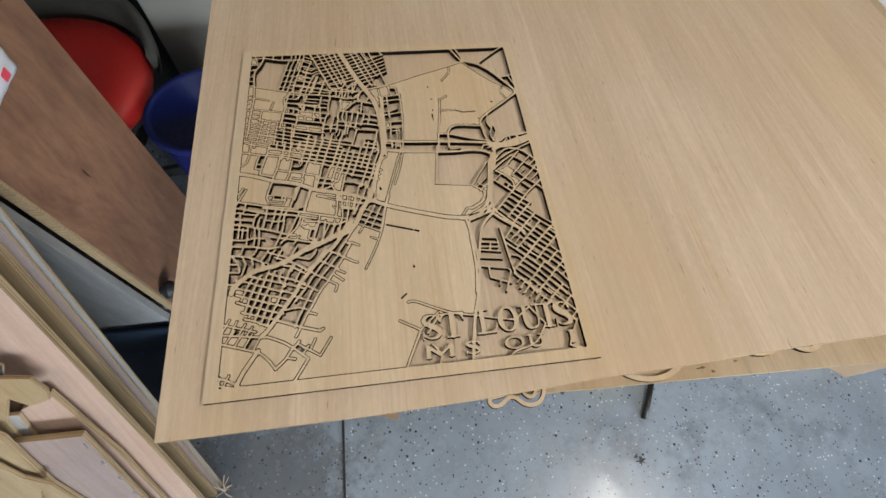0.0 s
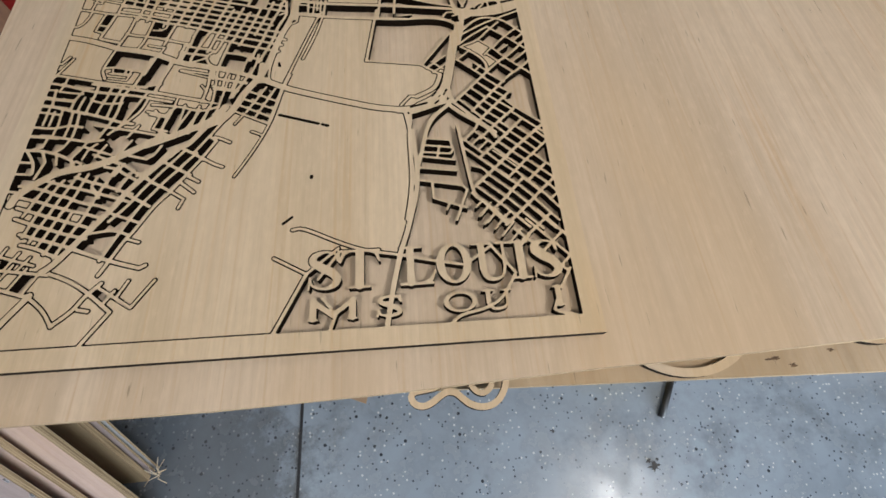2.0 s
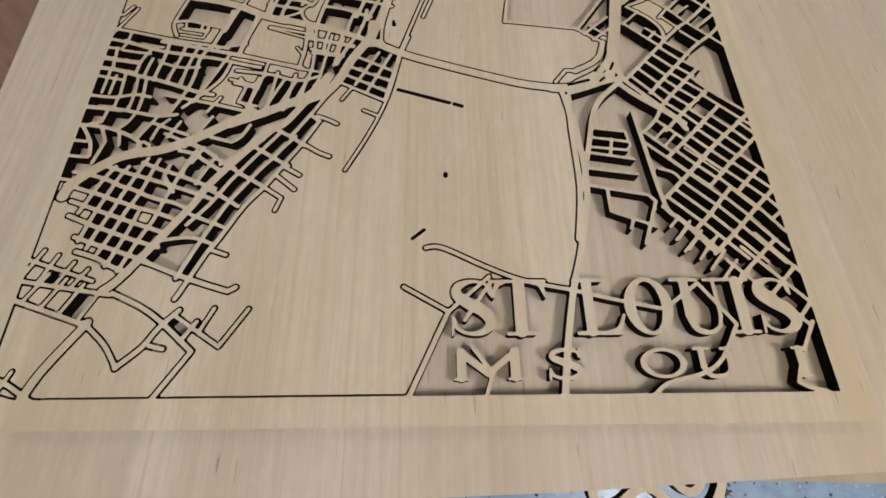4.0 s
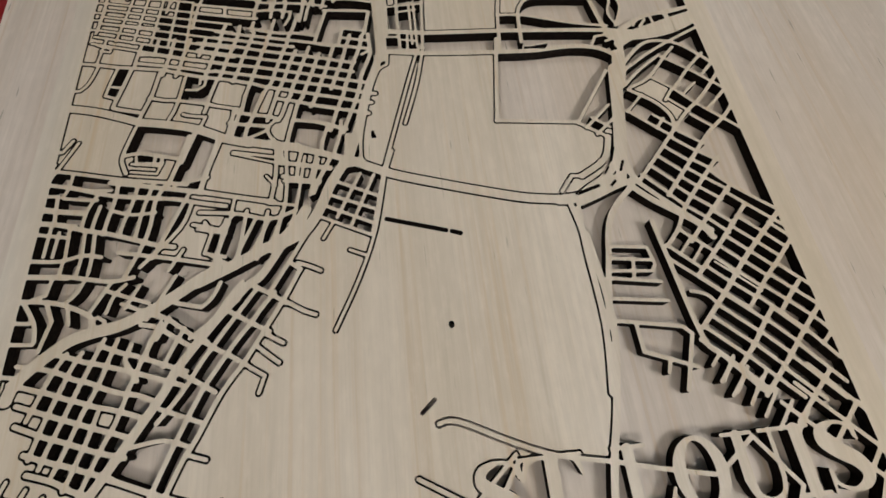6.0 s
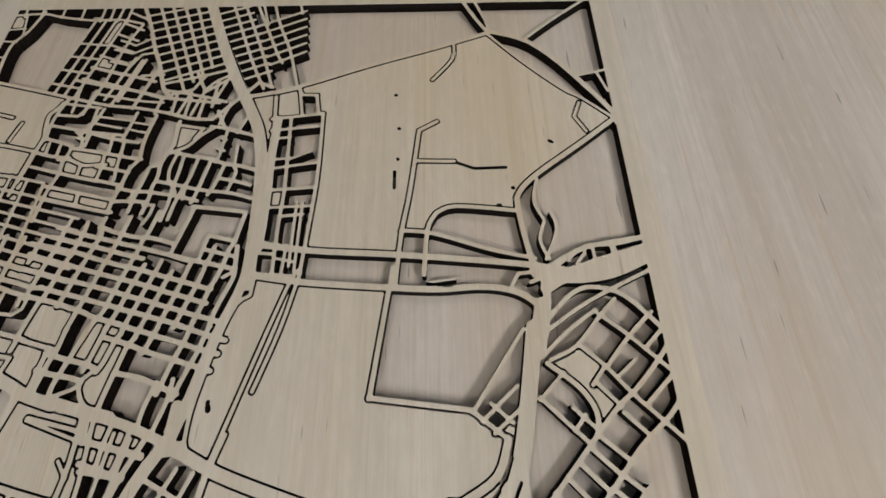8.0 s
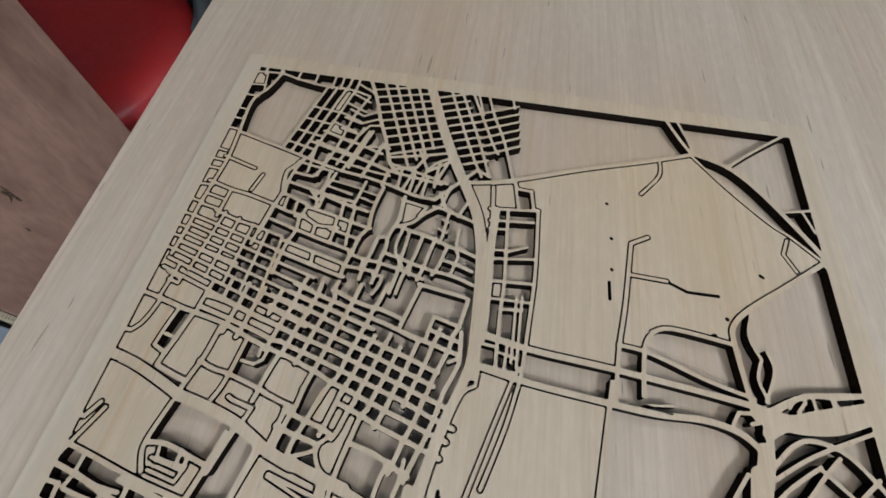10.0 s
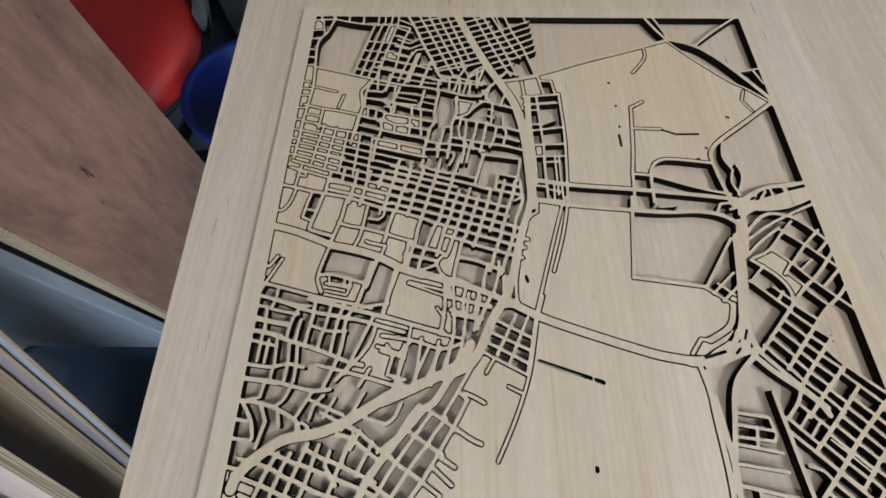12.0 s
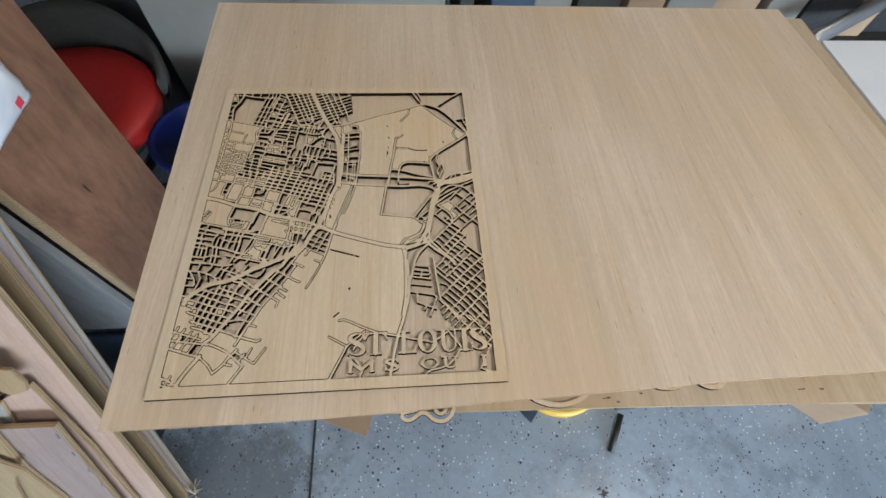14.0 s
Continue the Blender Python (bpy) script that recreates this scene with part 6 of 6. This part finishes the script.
def backrest():
    """A padded shell that bends round the rear of the seat."""
    bm = bmesh.new()
    rows = []
    for i in range(33):
        a = radians(12 + 150 * i / 32)
        ends = math.sin(math.pi * i / 32) ** 0.6
        fat = 0.35 + 0.65 * ends
        ring = []
        for r, z in ((0.252, 0.455), (0.252, 0.50), (0.252 + 0.008 * fat, 0.46 + 0.105 * ends), (0.252 + 0.024 * fat, 0.47 + 0.12 * ends), (0.252 + 0.042 * fat, 0.46 + 0.095 * ends), (0.252 + 0.036 * fat, 0.47), (0.252 + 0.02 * fat, 0.44)):
            ring.append(bm.verts.new((r * math.cos(a), r * math.sin(a), z)))
        rows.append(ring)
    for a, b in zip(rows, rows[1:]):
        for k in range(7):
            bm.faces.new((a[k], a[(k + 1) % 7], b[(k + 1) % 7], b[k]))
    bm.faces.new(rows[0])
    bm.faces.new(rows[-1][::-1])
    return bm


part("backrest", backrest(), charcoal_plastic, chair, "curved charcoal backrest", True)
part("gas_column", lathe([(0.0, 0.09), (0.028, 0.09), (0.028, 0.30), (0.018, 0.30), (0.018, 0.37), (0.0, 0.37)], 20), black_plastic, chair)
for i in range(5):
    a = radians(72 * i + 20)
    leg = part("base_leg", tube([(0.02 * math.cos(a), 0.02 * math.sin(a), 0.11), (0.27 * math.cos(a), 0.27 * math.sin(a), 0.07)], 0.018, 10), black_plastic, chair)
    part("caster", lathe([(0.0, -0.012), (0.022, -0.012), (0.027, -0.006), (0.027, 0.006), (0.022, 0.012), (0.0, 0.012)], 20), black_plastic, leg).matrix_world = Matrix.Translation((-0.60 + 0.27 * math.cos(a), 0.80 + 0.27 * math.sin(a), 0.0275)) @ pose(0, 0, 0, 90, 0, 72 * i + 20)

# ---- blue bin ----
bin_ = empty("plastic_bin", pose(-0.213, 0.705, 0) @ Matrix.Diagonal((1.08, 1.08, 0.855, 1)))
tagged(bin_, "tall royal blue plastic bin with rolled rim", "bin")
part("bin_body", lathe([(0.0, 0.0), (0.095, 0.0), (0.117, 0.545), (0.113, 0.545), (0.091, 0.008), (0.0, 0.008)], 64), blue_plastic, bin_, smooth=True)
part("rim", lathe([(0.112, 0.540), (0.119, 0.534), (0.125, 0.540), (0.125, 0.551), (0.119, 0.555), (0.112, 0.551), (0.112, 0.540)], 64), blue_plastic, bin_, smooth=True)

# ---- grey cabinet behind ----
grey_cab = empty("metal_cabinet", pose(0, 0, 0))
tagged(grey_cab, "plain grey metal cabinet standing behind the bench", "cabinet")
part("cabinet_body", box(0.80, 0.45, 0.88, (0.005, 1.265, 0.47), 0.004), grey_laminate, grey_cab)
part("plinth", box(0.76, 0.42, 0.03, (0.005, 1.27, 0.015)), black_plastic, grey_cab)
part("door", box(0.385, 0.012, 0.80, (-0.20, 1.034, 0.47), 0.003), grey_laminate, grey_cab)
part("door", box(0.385, 0.012, 0.80, (0.20, 1.034, 0.47), 0.003), grey_laminate, grey_cab)
# black sheet added to draw the shaded gap left of the grey cabinet
gap_shade = mesh_object("gap_shade_board", box(0.26, 0.02, 1.2, (-0.535, 1.12, 0.6), 0.002), black_plastic)
tagged(gap_shade, "near-black upright sheet standing in for the shaded gap beside the grey cabinet", "board")

# ---- far shelf with clutter ----
shelf = empty("storage_rack", pose(0, 0, 0))
tagged(shelf, "dark storage rack behind the bench full of shadowed clutter", "shelf")
for sx in (0.46, 2.38):
    for sy in (1.02, 1.42):
        part("upright", box(0.035, 0.035, 0.95, (sx, sy, 0.475)), black_plastic, shelf)
for sz in (0.10, 0.50, 0.80):
    part("shelf_board", box(1.96, 0.44, 0.02, (1.42, 1.22, sz)), charcoal_plastic, shelf)
part("back_sheet", box(1.96, 0.012, 0.93, (1.42, 1.45, 0.475)), dark_stuff, shelf)
clutter = random.Random(12)
cx = 0.52
for i in range(11):
    w = clutter.uniform(0.08, 0.18)
    h = clutter.uniform(0.10, 0.24)
    mat, tone = clutter.choice(((dark_stuff, "black"), (charcoal_plastic, "charcoal"), (navy_plastic, "navy"), (grey_laminate, "grey"), (cardboard, "brown")))
    for sz in (0.11, 0.51):
        b = mesh_object("storage_box", box(w - 0.01, 0.26, h, (0, 0, h / 2), 0.006), mat)
        b.location = (cx + w / 2, 1.16 + clutter.uniform(-0.02, 0.04), sz)
        tagged(b, f"{tone} storage box on a dark rack", "box", "boxes on the rack")
    cx += w

# ---- white table beside the bench ----
side_table = empty("side_table", pose(0, 0, 0))
tagged(side_table, "white laminate side table butting against the plywood stack", "table")
part("tabletop", box(0.95, 0.62, 0.025, (1.70, 0.40, 0.7125), 0.004), white_laminate, side_table)
for lx in (1.27, 2.12):
    for ly in (0.14, 0.66):
        part("leg", box(0.04, 0.04, 0.70, (lx, ly, 0.35), 0.003), steel, side_table)
pipe = mesh_object("steel_tube", tube([(1.28, 0.835, 0.40), (1.42, 0.905, 0.60), (1.78, 1.09, 0.64), (2.2, 1.22, 0.66)], 0.021, 16), steel, smooth=True)
tagged(pipe, "grey steel tube of a machine frame behind the table", "tube")
carton = mesh_object("cardboard_box", box(0.28, 0.10, 0.05, (1.56, 0.662, 0.75), 0.003), cardboard)
tagged(carton, "open brown cardboard box on the white table", "box")
cable = mesh_object("power_cable", tube([(1.50, 0.70, 0.80), (1.42, 0.67, 0.80), (1.39, 0.63, 0.765), (1.42, 0.58, 0.731), (1.50, 0.53, 0.731), (1.65, 0.5, 0.731), (1.8, 0.55, 0.731)], 0.004, 8), black_plastic, smooth=True)
tagged(cable, "black cable curling over the white table", "cable")

# ---- on the floor below the bench ----
lid = mesh_object("bucket_lid", lathe([(0.0, 0.0), (0.13, 0.0), (0.142, 0.008), (0.142, 0.03), (0.13, 0.036), (0.12, 0.03), (0.0, 0.03)], 56), yellow_plastic, smooth=True)
lid.location = (0.71, 0.195, 0.0)
tagged(lid, "yellow plastic bucket lid lying on the floor", "lid")
scrap = mesh_object("blue_rag", prism([(0.0, 0.0), (0.05, 0.06), (-0.06, 0.07)], 0.004), [navy_plastic, navy_plastic])
scrap.location = (0.612, 0.045, 0.0042)
tagged(scrap, "small blue cloth corner on the floor", "rag")
flat = mesh_object("cardboard_sheet", prism([(0.03, 0.085), (0.155, 0.035), (0.20, 0.20), (0.05, 0.25)], 0.006), [cardboard, cardboard])
flat.location = (0, 0, 0.0065)
tagged(flat, "flat brown cardboard piece on the floor", "cardboard")
carton = empty("cardboard_carton", pose(1.455, -0.006, 0, 0, 0, 34))
tagged(carton, "closed brown cardboard carton under the bench", "box")
part("carton_body", box(0.42, 0.50, 0.16, (0.21 - 0.21, 0.25, 0.08), 0.004), cardboard, carton)
carton.matrix_world = pose(1.455, -0.006, 0, 0, 0, 48) @ Matrix.Translation((0.21, 0.0, 0))
part("tape", box(0.05, 0.505, 0.162, (0.0, 0.25, 0.081)), ply_tan, carton)
stick = empty("broom_head", pose(0.845, 0.005, 0.0))
tagged(stick, "small black plastic brush lying on the floor", "brush")
part("shaft", tube([(-0.028, -0.047, 0.008), (0.0, 0.0, 0.009), (0.026, 0.046, 0.010)], 0.008, 10), black_plastic, stick, smooth=True)
part("grip", box(0.07, 0.05, 0.03, (0.045, 0.085, 0.015), 0.008), black_plastic, stick)
for i, (sx, sy, a, b) in enumerate(((0.776, -0.141, 0.017, 0.011), (0.567, -0.053, 0.008, 0.005), (0.765, -0.128, 0.008, 0.005))):
    k = knot_scar(sx, sy, 0.0022, a, b, 70 + i, black_plastic)
    k.name = "floor_stain"
    tagged(k, "dark dried spill on the epoxy floor", "stain", kind="structure")
